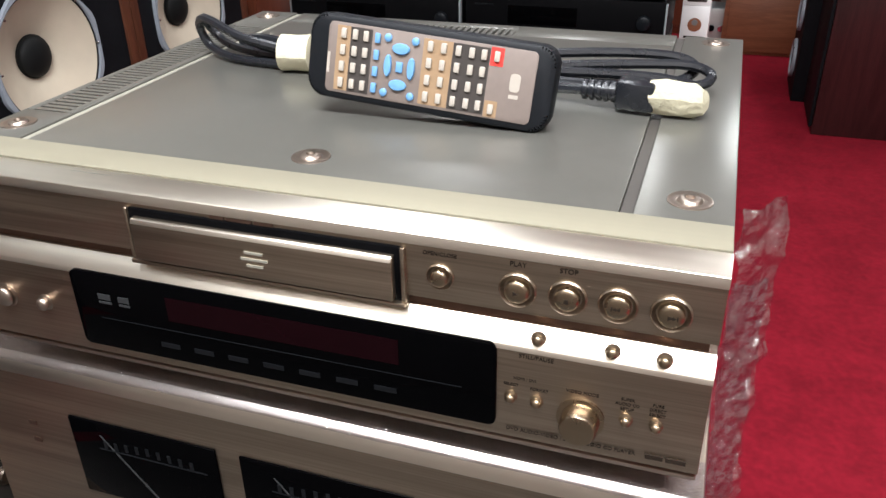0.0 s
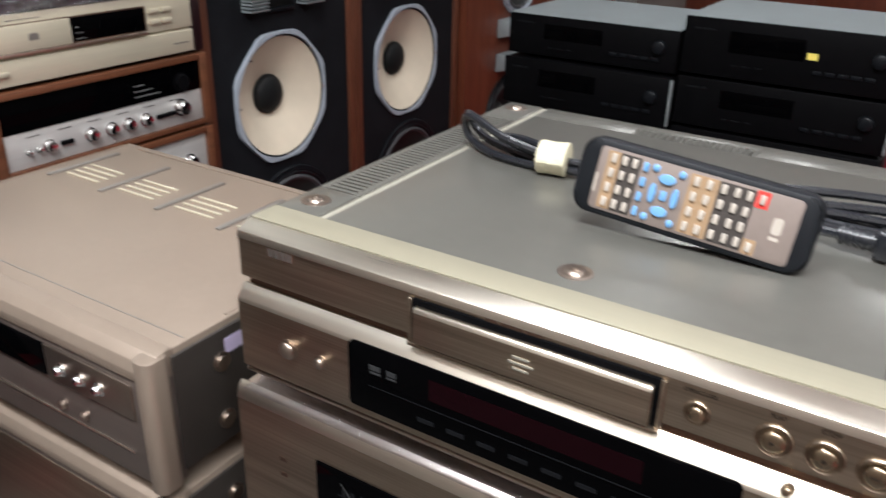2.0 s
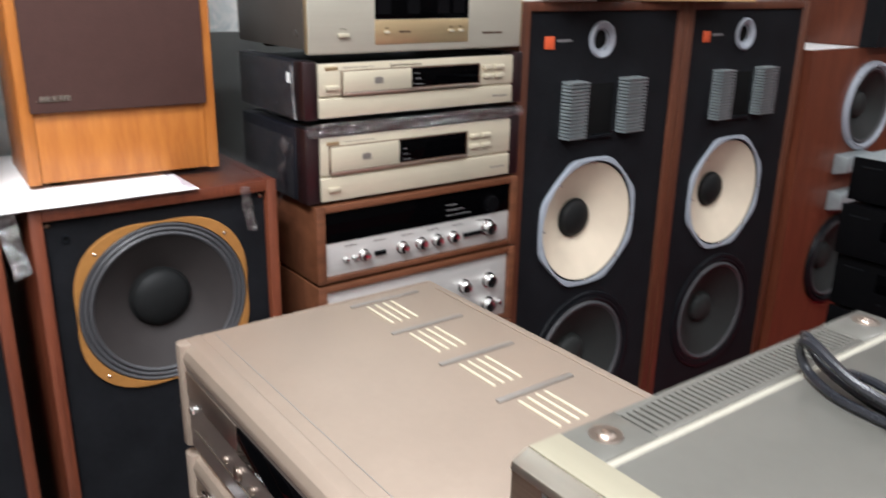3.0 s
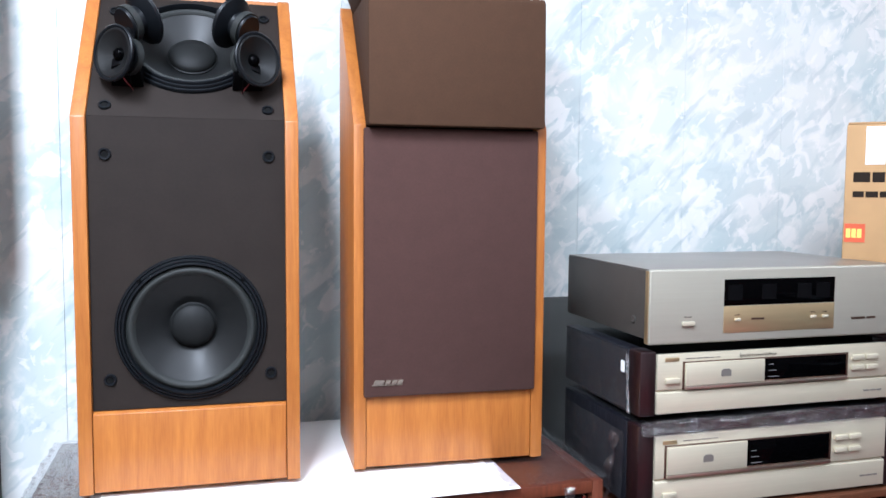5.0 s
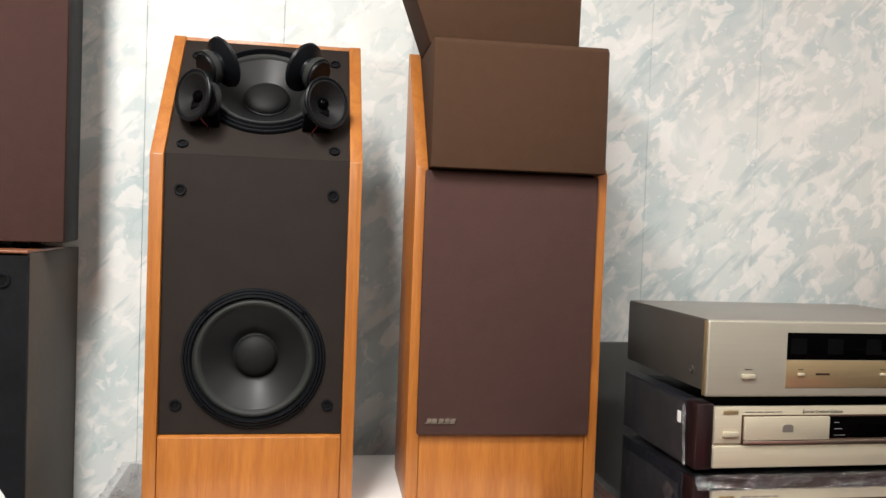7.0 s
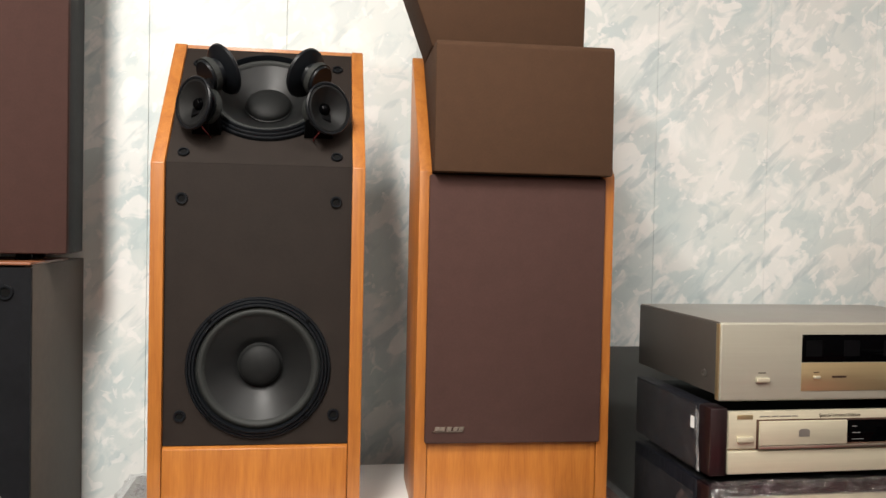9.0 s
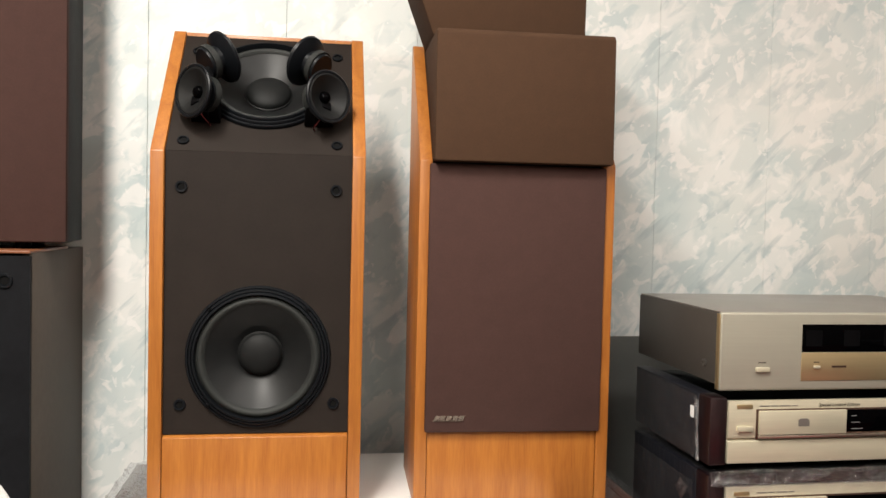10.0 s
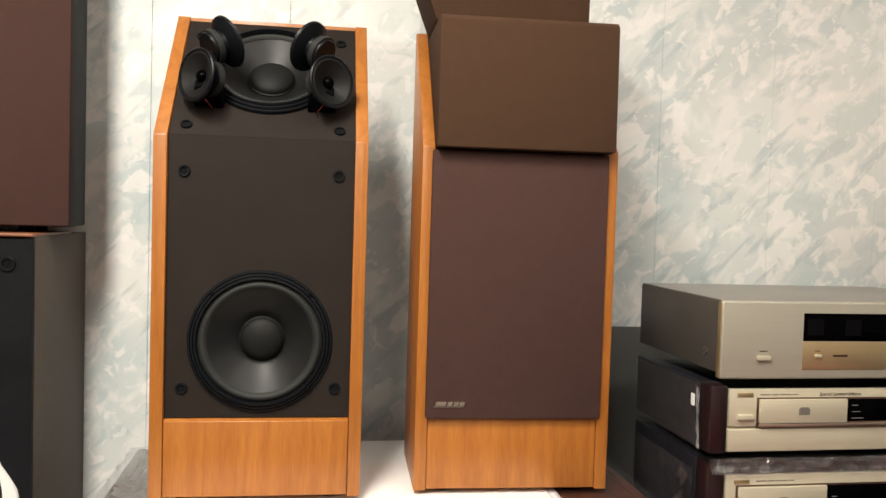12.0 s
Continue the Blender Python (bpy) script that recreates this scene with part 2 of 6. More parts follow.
BRUSH = (0.02, 1, 1)
M = dict(
    carpet=surface("red_carpet", (0.25, 0.010, 0.022), 0.95, vary=0.25, scale=60, bump=0.5, bscale=900, dist=0.003, spec=0.1),
    paint=surface("white_paint", (0.58, 0.58, 0.56), 0.6, vary=0.05, scale=12, bump=0.05),
    marble=marble_paper("marble_wall_panel"),
    seam=surface("panel_seam", (0.72, 0.72, 0.71), 0.5),
    platform=surface("dark_grey_floor_boards", (0.075, 0.07, 0.066), 0.6, vary=0.2, scale=14, bump=0.05),
    darkwall=surface("dark_taupe_wall", (0.30, 0.265, 0.235), 0.7, vary=0.15, scale=10, bump=0.05),
    # dark grey that paints shade on the wall behind the stack
    greyboard=surface("grey_board", (0.10, 0.105, 0.10), 0.6, vary=0.25, scale=8, bump=0.05),
    champ=surface("champagne_brushed_aluminium", (0.39, 0.32, 0.245), 0.36, 1.0, vary=0.26, scale=900, stretch=(0.014, 1, 1), bump=0.2, dist=0.0004),
    # polished edges, far paler than the fascia so the colour carries their highlight
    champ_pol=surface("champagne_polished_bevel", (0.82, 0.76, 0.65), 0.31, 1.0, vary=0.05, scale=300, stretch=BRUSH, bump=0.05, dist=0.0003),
    champ_flat=surface("pale_gold_lacquered_lip", (0.31, 0.285, 0.21), 0.6, 0.6, vary=0.05, scale=300, stretch=BRUSH, bump=0.04, dist=0.0003),
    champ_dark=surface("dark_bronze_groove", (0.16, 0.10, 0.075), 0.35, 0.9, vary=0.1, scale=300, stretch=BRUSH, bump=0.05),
    topgrey=surface("warm_grey_satin_metal_cover", (0.148, 0.144, 0.126), 0.30, 0.5, vary=0.05, scale=90, bump=0.06, bscale=1400, dist=0.0003, rvary=0.04),
    # near black: shade inside openings put into the colour
    openingshade=surface("dark_vent_interior", (0.006, 0.006, 0.006), 0.8, spec=0.05),
    gold=surface("gold_button_metal", (0.35, 0.275, 0.19), 0.28, 1.0, vary=0.06, scale=60, bump=0.02),
    copper=surface("copper_plated_screw", (0.40, 0.335, 0.28), 0.34, 1.0, vary=0.08, scale=80, bump=0.02),
    chrome=surface("bright_steel", (0.78, 0.78, 0.77), 0.16, 1.0, vary=0.05, scale=60, bump=0.02),
    silver=surface("silver_brushed_panel", (0.50, 0.49, 0.465), 0.42, 0.4, vary=0.08, scale=400, stretch=BRUSH, bump=0.08, dist=0.0004),
    ampsilver=surface("silver_beige_amp_panel", (0.38, 0.36, 0.295), 0.40, 0.4, vary=0.04, scale=300, stretch=BRUSH, bump=0.05, dist=0.0003),
    ampside=surface("dark_bronze_amp_cover", (0.075, 0.068, 0.06), 0.42, 0.3, vary=0.1, scale=300, bump=0.05),
    sideplate=surface("dark_brown_side_plate", (0.032, 0.027, 0.023), 0.45, 0.3, vary=0.1, scale=300, bump=0.05),
    amptop=surface("taupe_amp_cover", (0.27, 0.25, 0.225), 0.36, 0.6, vary=0.05, scale=120, bump=0.05),
    goldpanel=surface("gold_sub_panel", (0.56, 0.44, 0.25), 0.35, 0.8, vary=0.05, scale=300, stretch=BRUSH, bump=0.05),
    cdgold=surface("champagne_gold_player_panel", (0.58, 0.53, 0.40), 0.36, 0.4, vary=0.05, scale=300, stretch=BRUSH, bump=0.05),
    taupe=surface("champagne_painted_cover", (0.27, 0.215, 0.168), 0.38, 0.4, vary=0.04, scale=120, bump=0.08, bscale=1500, dist=0.0003, rvary=0.05),
    taupe_front=surface("rose_grey_amp_front", (0.17, 0.138, 0.12), 0.4, 0.7, vary=0.08, scale=300, stretch=BRUSH, bump=0.06),
    blackgloss=surface("black_display_glass", (0.0008, 0.0008, 0.001), 0.05, spec=0.035, vary=0.1, scale=20, bump=0.0, rvary=0.02),
    blackmatt=surface("black_plastic", (0.0022, 0.0022, 0.0026), 0.5, spec=0.05, vary=0.2, scale=120, bump=0.08),
    rubber=surface("soft_black_rubber_shell", (0.006, 0.007, 0.009), 0.5, spec=0.22, vary=0.15, scale=150, bump=0.06),
    blackcab=surface("black_painted_baffle", (0.0072, 0.0077, 0.0092), 0.6, spec=0.11, vary=0.3, scale=90, bump=0.12, bscale=700),
    charcoal=surface("dark_brown_vinyl_baffle", (0.0175, 0.0132, 0.0110), 0.6, spec=0.13, vary=0.15, scale=200, bump=0.18, bscale=900),
    oakwood=wood("honey_oak_veneer", (0.27, 0.084, 0.0125), (0.42, 0.155, 0.027), 0.42, fine=1.5),
    walnut=wood("walnut_veneer", (0.055, 0.018, 0.009), (0.13, 0.045, 0.022), 0.4),
    redwood=wood("reddish_mahogany_veneer", (0.080, 0.020, 0.009), (0.155, 0.043, 0.019), 0.4),
    rosewood=wood("dark_rosewood_veneer", (0.015, 0.006, 0.006), (0.050, 0.016, 0.016), 0.3, coat=0.3),
    cheek=wood("near_black_rosewood", (0.006, 0.0025, 0.003), (0.020, 0.008, 0.009), 0.3, coat=0.3),
    casewood=wood("walnut_case_veneer", (0.075, 0.028, 0.013), (0.16, 0.060, 0.028), 0.38, along="x"),
    brownwood=wood("mid_brown_cabinet_wood", (0.15, 0.05, 0.02), (0.27, 0.10, 0.045), 0.45, along="x"),
    plum=surface("plum_brown_grille_cloth", (0.056, 0.029, 0.0245), 0.9, vary=0.10, scale=300, bump=0.5, bscale=1800, dist=0.0008, spec=0.15),
    olive=surface("brown_grille_cloth", (0.060, 0.0315, 0.0180), 0.9, vary=0.10, scale=300, bump=0.5, bscale=1800, dist=0.0008, spec=0.15),
    cone=surface("dark_grey_paper_cone", (0.0085, 0.009, 0.0092), 0.42, spec=0.25, vary=0.12, scale=60, bump=0.05),
    surround=surface("grey_foam_surround", (0.018, 0.0195, 0.0185), 0.6, spec=0.25, vary=0.1, scale=100, bump=0.1),
    dustcap=surface("black_felt_dust_cap", (0.0065, 0.007, 0.007), 0.6, spec=0.2, vary=0.1, scale=200, bump=0.1),
    basket=surface("black_driver_basket", (0.005, 0.006, 0.0075), 0.38, spec=0.15, vary=0.1, scale=60, bump=0.03),
    creamcone=surface("cream_paper_cone", (0.60, 0.52, 0.40), 0.8, vary=0.10, scale=14, bump=0.1, bscale=200),
    greyframe=surface("blue_grey_painted_frame", (0.30, 0.33, 0.37), 0.45, vary=0.08, scale=60, bump=0.05),
    lens=surface("grey_metal_lens", (0.30, 0.34, 0.345), 0.42, 0.4, vary=0.1, scale=80, bump=0.05),
    ochre=surface("ochre_cast_basket", (0.36, 0.17, 0.045), 0.42, 0.3, vary=0.15, scale=70, bump=0.1),
    tancone=surface("taupe_paper_cone", (0.029, 0.025, 0.024), 0.6, spec=0.2, vary=0.1, scale=50, bump=0.1, bscale=300),
    tansurr=surface("ribbed_rubber_surround", (0.045, 0.045, 0.048), 0.45, vary=0.1, scale=80, bump=0.05),
    paper=surface("white_paper_sheet", (0.80, 0.78, 0.76), 0.8, vary=0.04, scale=8, bump=0.3, bscale=14, dist=0.006),
    tape=surface("cream_masking_tape", (0.52, 0.48, 0.34), 0.7, vary=0.08, scale=120, bump=0.6, bscale=160, dist=0.003),
    cable=surface("black_pvc_cable", (0.012, 0.013, 0.016), 0.28, vary=0.1, scale=60, bump=0.03),
    card=surface("brown_corrugated_card", (0.44, 0.27, 0.12), 0.8, vary=0.08, scale=25, bump=0.1, bscale=200),
    navy=surface("navy_print", (0.02, 0.05, 0.12), 0.6),
    redwire=surface("dull_red_wire", (0.20, 0.03, 0.03), 0.5),
    redprint=surface("red_print", (0.62, 0.04, 0.03), 0.6),
    orangeprint=surface("orange_print", (0.55, 0.085, 0.025), 0.5),
    greenprint=surface("green_print", (0.25, 0.52, 0.30), 0.6),
    whiteprint=surface("white_label", (0.78, 0.78, 0.76), 0.6, vary=0.04),
    yellowprint=surface("yellow_label", (0.75, 0.62, 0.12), 0.6),
    darkprint=surface("dark_print", (0.02, 0.014, 0.010), 0.7, spec=0.1),
    lightprint=surface("pale_print", (0.16, 0.16, 0.16), 0.5),
    dimprint=surface("dim_display_print", (0.006, 0.0065, 0.0075), 0.5, spec=0.1),
    dimprint2=surface("grey_display_print", (0.030, 0.031, 0.032), 0.5, spec=0.1),
    vinyl=surface("taupe_vinyl_cabinet", (0.095, 0.080, 0.068), 0.6, vary=0.15, scale=60, bump=0.1, spec=0.2),
    wrapped=surface("dark_cover_under_tight_film", (0.007, 0.0075, 0.011), 0.5, spec=0.3, vary=0.3, scale=30, bump=0.5, bscale=45, dist=0.004, coat=0.15, stretch=(1, 1, 0.3)),
    redglass=surface("dark_red_display_window", (0.006, 0.0012, 0.002), 0.1, bump=0, spec=0.07),
    face=surface("taupe_remote_face", (0.21, 0.17, 0.148), 0.42, 0.2, vary=0.05, scale=200, bump=0.04),
    facetan=surface("tan_remote_zone", (0.30, 0.20, 0.115), 0.45, vary=0.05, scale=200),
    facedark=surface("dark_remote_zone", (0.045, 0.038, 0.034), 0.45, vary=0.05, scale=200),
    keygrey=surface("pale_grey_rubber_key", (0.42, 0.375, 0.32), 0.5, vary=0.06, scale=200),
    keyblue=surface("sky_blue_rubber_key", (0.14, 0.31, 0.55), 0.45, vary=0.06, scale=200),
    film=film_plastic("clear_crinkled_plastic", (0.86, 0.85, 0.90), alpha=0.01, rough=0.03),
    wrap=film_plastic("tight_stretch_wrap", alpha=0.03, rough=0.12, gloss=0.16),
    topfilm=film_plastic("glossy_loose_film", (0.92, 0.92, 0.94), alpha=0.02, rough=0.05, gloss=0.55),
    foldfilm=film_plastic("folded_white_film", alpha=0.35, rough=0.15, gloss=0.25),
    bunched=film_plastic("bunched_clear_film", (0.74, 0.72, 0.78), alpha=0.025, rough=0.05, gloss=0.24),
    lampglass=glow("lamp_diffuser", (1.0, 0.95, 0.88), 3.0),
    lilac=surface("lilac_price_label", (0.50, 0.44, 0.62), 0.6),
)


# ---- builders ----
def box_bm(x0, x1, y0, y1, z0, z1, bevel=0.0, seg=2, bm=None):
    bm = bm or bmesh.new()
    m = Matrix.Translation(((x0 + x1) / 2, (y0 + y1) / 2, (z0 + z1) / 2)) @ Matrix.Diagonal((abs(x1 - x0), abs(y1 - y0), abs(z1 - z0), 1))
    r = bmesh.ops.create_cube(bm, size=1.0, matrix=m)
    if bevel:
        edges = list({e for v in r["verts"] for e in v.link_edges})
        bmesh.ops.bevel(bm, geom=edges, offset=bevel, segments=seg, affect="EDGES", profile=0.5)
    return bm


def lathe_bm(profile, seg=40, m=None, bm=None, shape=None, cap=True):
    """Turn (radius, height) pairs round z; shape(angle) may scale the radius."""
    bm = bm or bmesh.new()
    rings = []
    for r, h in profile:
        ring = []
        for k in range(seg):
            a = 2 * math.pi * k / seg
            q = r * (shape(a) if shape else 1.0)
            ring.append(bm.verts.new((q * math.cos(a), q * math.sin(a), h)))
        rings.append(ring)
    for a, b in zip(rings, rings[1:]):
        for k in range(seg):
            bm.faces.new((a[k], a[(k + 1) % seg], b[(k + 1) % seg], b[k]))
    if profile[0][0] > 1e-6:
        bm.faces.new(rings[0][::-1])
    if cap:
        bm.faces.new(rings[-1])
    bmesh.ops.remove_doubles(bm, verts=bm.verts, dist=1e-6)
    bmesh.ops.recalc_face_normals(bm, faces=bm.faces)
    if m is not None:
        bm.transform(m)
    return bm


def plate_bm(x0, x1, y0, y1, z0, z1, holes, m=None):
    """A board in the x-z plane with round holes (x, z, radius)."""
    bm = bmesh.new()
    edges = []

    def loop(pts):
        vs = [bm.verts.new((p[0], y0, p[1])) for p in pts]
        for a, b in zip(vs, vs[1:] + vs[:1]):
            edges.append(bm.edges.new((a, b)))
    loop([(x0, z0), (x1, z0), (x1, z1), (x0, z1)])
    for hx, hz, r in holes:
        loop([(hx + r * math.cos(2 * math.pi * k / 40), hz + r * math.sin(2 * math.pi * k / 40)) for k in range(40)])
    bmesh.ops.triangle_fill(bm, use_beauty=True, use_dissolve=False, edges=edges, normal=(0, -1, 0))
    r = bmesh.ops.extrude_face_region(bm, geom=list(bm.faces))
    for v in r["geom"]:
        if isinstance(v, bmesh.types.BMVert):
            v.co.y = y1
    bmesh.ops.recalc_face_normals(bm, faces=bm.faces)
    if m is not None:
        bm.transform(m)
    return bm


def prism_bm(poly, a0, a1, axis="x", bevel=0.0):
    """A closed outline, drawn out between a0 and a1. axis x: outline in (y, z); y: in (x, z); z: in (x, y)."""
    bm = bmesh.new()

    def at(p, a):
        return {"x": (a, p[0], p[1]), "y": (p[0], a, p[1]), "z": (p[0], p[1], a)}[axis]
    lo = [bm.verts.new(at(p, a0)) for p in poly]
    hi = [bm.verts.new(at(p, a1)) for p in poly]
    bm.faces.new(lo[::-1])
    bm.faces.new(hi)
    n = len(poly)
    for k in range(n):
        bm.faces.new((lo[k], lo[(k + 1) % n], hi[(k + 1) % n], hi[k]))
    bmesh.ops.recalc_face_normals(bm, faces=bm.faces)
    if bevel:
        bmesh.ops.bevel(bm, geom=list(bm.edges), offset=bevel, segments=2, affect="EDGES", profile=0.5)
    return bm


def round_rect(w, h, r, n=6, cx=0.0, cy=0.0):
    pts = []
    for k, (sx, sy) in enumerate(((1, 1), (-1, 1), (-1, -1), (1, -1))):
        for i in range(n + 1):
            a = math.pi / 2 * (k + i / n)
            pts.append((cx + sx * (w / 2 - r) + r * math.cos(a), cy + sy * (h / 2 - r) + r * math.sin(a)))
    return pts


def part(name, bm, material, parent=None, label="", m=None, smooth=35):
    me = bpy.data.meshes.new(name)
    if m is not None:
        bm.transform(m)
    bm.to_mesh(me)
    bm.free()
    if material:
        me.materials.append(material)
    me.polygons.foreach_set("use_smooth", [True] * len(me.polygons))
    me.set_sharp_from_angle(angle=radians(smooth))
    ob = new(name, me)
    ob.parent = parent
    if label:
        tagged(ob, label)
    return ob


def share(ob, m, parent):
    """Another object on the same mesh."""
    o = new(ob.name.split(".")[0], ob.data)
    o.parent = parent
    o.matrix_basis = m
    return o


def thing(name, m, label, category, group="", kind=""):
    ob = new(name)
    ob.empty_display_size = 0.05
    ob.matrix_basis = m
    return tagged(ob, label, category, group, kind)


FRONT = pose(0, 0, 0, 90)      # turned shapes face local -y


def at_front(x, y, z):
    return Matrix.Translation((x, y, z)) @ FRONT


def text_part(body, size, material, parent, m, name="lettering", shear=0.0, depth=0.0002):
    cu = bpy.data.curves.new(name, "FONT")
    cu.body, cu.size, cu.align_x, cu.align_y, cu.extrude, cu.shear = body, size, "CENTER", "CENTER", depth, shear
    tmp = bpy.data.objects.new("tmp", cu)
    me = bpy.data.meshes.new_from_object(tmp)
    bpy.data.objects.remove(tmp)
    bpy.data.curves.remove(cu)
    me.transform(m)
    me.materials.append(material)
    ob = new(name, me)
    ob.parent = parent
    return ob


def bars(parent, x, z, y, widths, h, gap, material, name="print_bar"):
    """Plain bars in place of writing, on a front face."""
    for w in widths:
        part(name, box_bm(x, x + w, y - 0.0006, y + 0.0004, z, z + h), material, parent)
        x += w + gap


def tube_bm(points, r, seg=8, flat=1.0):
    """A smooth cable through the points."""
    P = [Vector(p) for p in points]
    pts = []
    for k in range(len(P) - 1):
        a, b, c, d = P[max(k - 1, 0)], P[k], P[k + 1], P[min(k + 2, len(P) - 1)]
        for i in range(8):
            t = i / 8
            pts.append(0.5 * ((2 * b) + (c - a) * t + (2 * a - 5 * b + 4 * c - d) * t * t + (3 * b - a - 3 * c + d) * t ** 3))
    pts.append(P[-1])
    bm = bmesh.new()
    rings = []
    for k, p in enumerate(pts):
        d = (pts[min(k + 1, len(pts) - 1)] - pts[max(k - 1, 0)]).normalized()
        side = d.cross(Vector((0, 0, 1)))
        side = side.normalized() if side.length > 1e-4 else Vector((1, 0, 0))
        up = side.cross(d)
        rings.append([bm.verts.new(p + r * (math.cos(2 * math.pi * j / seg) * side * flat + math.sin(2 * math.pi * j / seg) * up)) for j in range(seg)])
    for a, b in zip(rings, rings[1:]):
        for j in range(seg):
            bm.faces.new((a[j], a[(j + 1) % seg], b[(j + 1) % seg], b[j]))
    bm.faces.new(rings[0][::-1])
    bm.faces.new(rings[-1])
    bmesh.ops.recalc_face_normals(bm, faces=bm.faces)
    return bm


def crumple_bm(u, v, nu, nv, amp, seed, origin=(0, 0, 0), rough=14.0):
    """A creased sheet spanned by u and v."""
    bm = bmesh.new()
    u, v, o = Vector(u), Vector(v), Vector(origin)
    n = u.cross(v).normalized()
    g = []
    for i in range(nu + 1):
        row = []
        for j in range(nv + 1):
            p = o + u * (i / nu) + v * (j / nv)
            q = (p + Vector((seed * 3.1, seed * 1.7, 0))) * rough
            ridge = abs(noise.noise(q)) * 1.4 - 0.4 + 0.5 * noise.noise(q * 2.7)
            w = Vector((noise.noise(q + Vector((9, 0, 0))), noise.noise(q + Vector((0, 9, 0))), noise.noise(q + Vector((0, 0, 9)))))
            row.append(bm.verts.new(p + n * ridge * amp + w * amp * 0.5))
        g.append(row)
    for i in range(nu):
        for j in range(nv):
            bm.faces.new((g[i][j], g[i + 1][j], g[i + 1][j + 1], g[i][j + 1]))
    return bm


def driver(parent, m, r, name="woofer", cone="cone", surround="surround", cap="dustcap", ring="basket", capr=0.34, depth=0.30, roll=0.11, ribs=1, proud=0.006, shape=None, frame_out=1.0, screws=4, label="", rims=1):
    """A cone loudspeaker facing local -y through m. ribs: rolls of the surround."""
    T = m @ FRONT
    rs = r * (0.86 if frame_out == 1.0 else 0.99)
    f = r * frame_out
    if rims > 1:
        prof = [(f, -0.004), (f, proud * 0.35)]
        for k in range(rims):
            a, b = f * (1 - 0.045 * k), f * (1 - 0.045 * (k + 1))
            z0 = proud * (0.45 + 0.3 * k)
            prof += [(a - 0.0004, z0), (a - 0.0016, z0 + 0.0012), (b + 0.0016, z0 + 0.0014), (b + 0.0006, z0 - 0.0008)]
        prof += [(rs, proud * 0.5), (rs - 0.001, -0.012)]
    elif frame_out == 1.0:
        prof = [(f, -0.004), (f, proud * 0.5), (f * 0.985, proud), (r * 0.93, proud * 1.15), (r * 0.915, proud * 0.8), (r * 0.895, proud * 1.2), (rs, proud * 0.7), (rs - 0.001, -0.012)]
    else:
        prof = [(f, -0.004), (f, proud * 0.6), (f * 0.992, proud), (rs * 1.004, proud), (rs, proud * 0.7), (rs - 0.001, -0.012)]
    bm = bmesh.new()
    seg = 56
    rings = []
    for n_, (q, h) in enumerate(prof):
        rings.append([bm.verts.new((q * (shape(2 * math.pi * k / seg) if shape and n_ < 3 else 1) * math.cos(2 * math.pi * k / seg), q * (shape(2 * math.pi * k / seg) if shape and n_ < 3 else 1) * math.sin(2 * math.pi * k / seg), h)) for k in range(seg)])
    for a, b in zip(rings, rings[1:]):
        for k in range(seg):
            bm.faces.new((a[k], a[(k + 1) % seg], b[(k + 1) % seg], b[k]))
    bmesh.ops.recalc_face_normals(bm, faces=bm.faces)
    base = part(name, bm, M[ring], parent, label, T)
    r0, r1 = rs, rs * (1 - roll)
    prof = []
    for k in range(ribs):
        for i in range(7):
            t = (k + i / 6) / ribs
            prof.append((r0 + (r1 - r0) * t, proud * 0.3 + math.sin(math.pi * i / 6) * (r0 - r1) / ribs * 0.42))
    bm = bmesh.new()
    rr = [[bm.verts.new((q * math.cos(2 * math.pi * k / seg), q * math.sin(2 * math.pi * k / seg), h)) for k in range(seg)] for q, h in prof]
    for a, b in zip(rr, rr[1:]):
        for k in range(seg):
            bm.faces.new((a[k], a[(k + 1) % seg], b[(k + 1) % seg], b[k]))
    bmesh.ops.remove_doubles(bm, verts=bm.verts, dist=1e-6)
    bmesh.ops.recalc_face_normals(bm, faces=bm.faces)
    part("surround", bm, M[surround], base, "", T, 60)
    rc, d = r * capr, r * depth
    prof = [(r1 + 0.001, proud * 0.25)]
    for i in range(1, 9):
        t = i / 8
        prof.append((r1 + (rc * 0.9 - r1) * t, proud * 0.25 - d * (t ** 0.88)))
    bm = bmesh.new()
    rr = [[bm.verts.new((q * math.cos(2 * math.pi * k / seg), q * math.sin(2 * math.pi * k / seg), h)) for k in range(seg)] for q, h in prof]
    for a, b in zip(rr, rr[1:]):
        for k in range(seg):
            bm.faces.new((a[k], b[k], b[(k + 1) % seg], a[(k + 1) % seg]))
    part("cone", bm, M[cone], base, "", T, 60)
    hc = proud * 0.25 - d * 0.86
    prof = [(rc * 1.03, hc - 0.004), (rc * 1.03, hc + 0.001), (rc * 0.97, hc + 0.002)] + [(rc * math.cos(a), hc + 0.002 + rc * 0.42 * math.sin(a)) for a in [radians(15 * i) for i in range(1, 6)]] + [(0.0005, hc + 0.002 + rc * 0.42)]
    part("dust_cap", lathe_bm(prof, 40), M[cap], base, "", T, 60)
    first = None
    for k in range(screws):
        a = radians(45 + 360 / screws * k)
        q = r * frame_out * (shape(a) if shape else 1.0) * (0.955 if not shape else 0.93)
        mm = T @ Matrix.Translation((q * math.cos(a), q * math.sin(a), proud))
        if first is None:
            first = part("screw", lathe_bm([(0.0032, -0.001), (0.0032, 0.001), (0.002, 0.002), (0.0004, 0.0015)], 12), M["chrome" if shape else "blackmatt"], base)
            first.matrix_basis = mm
        else:
            share(first, mm, base)
    return base


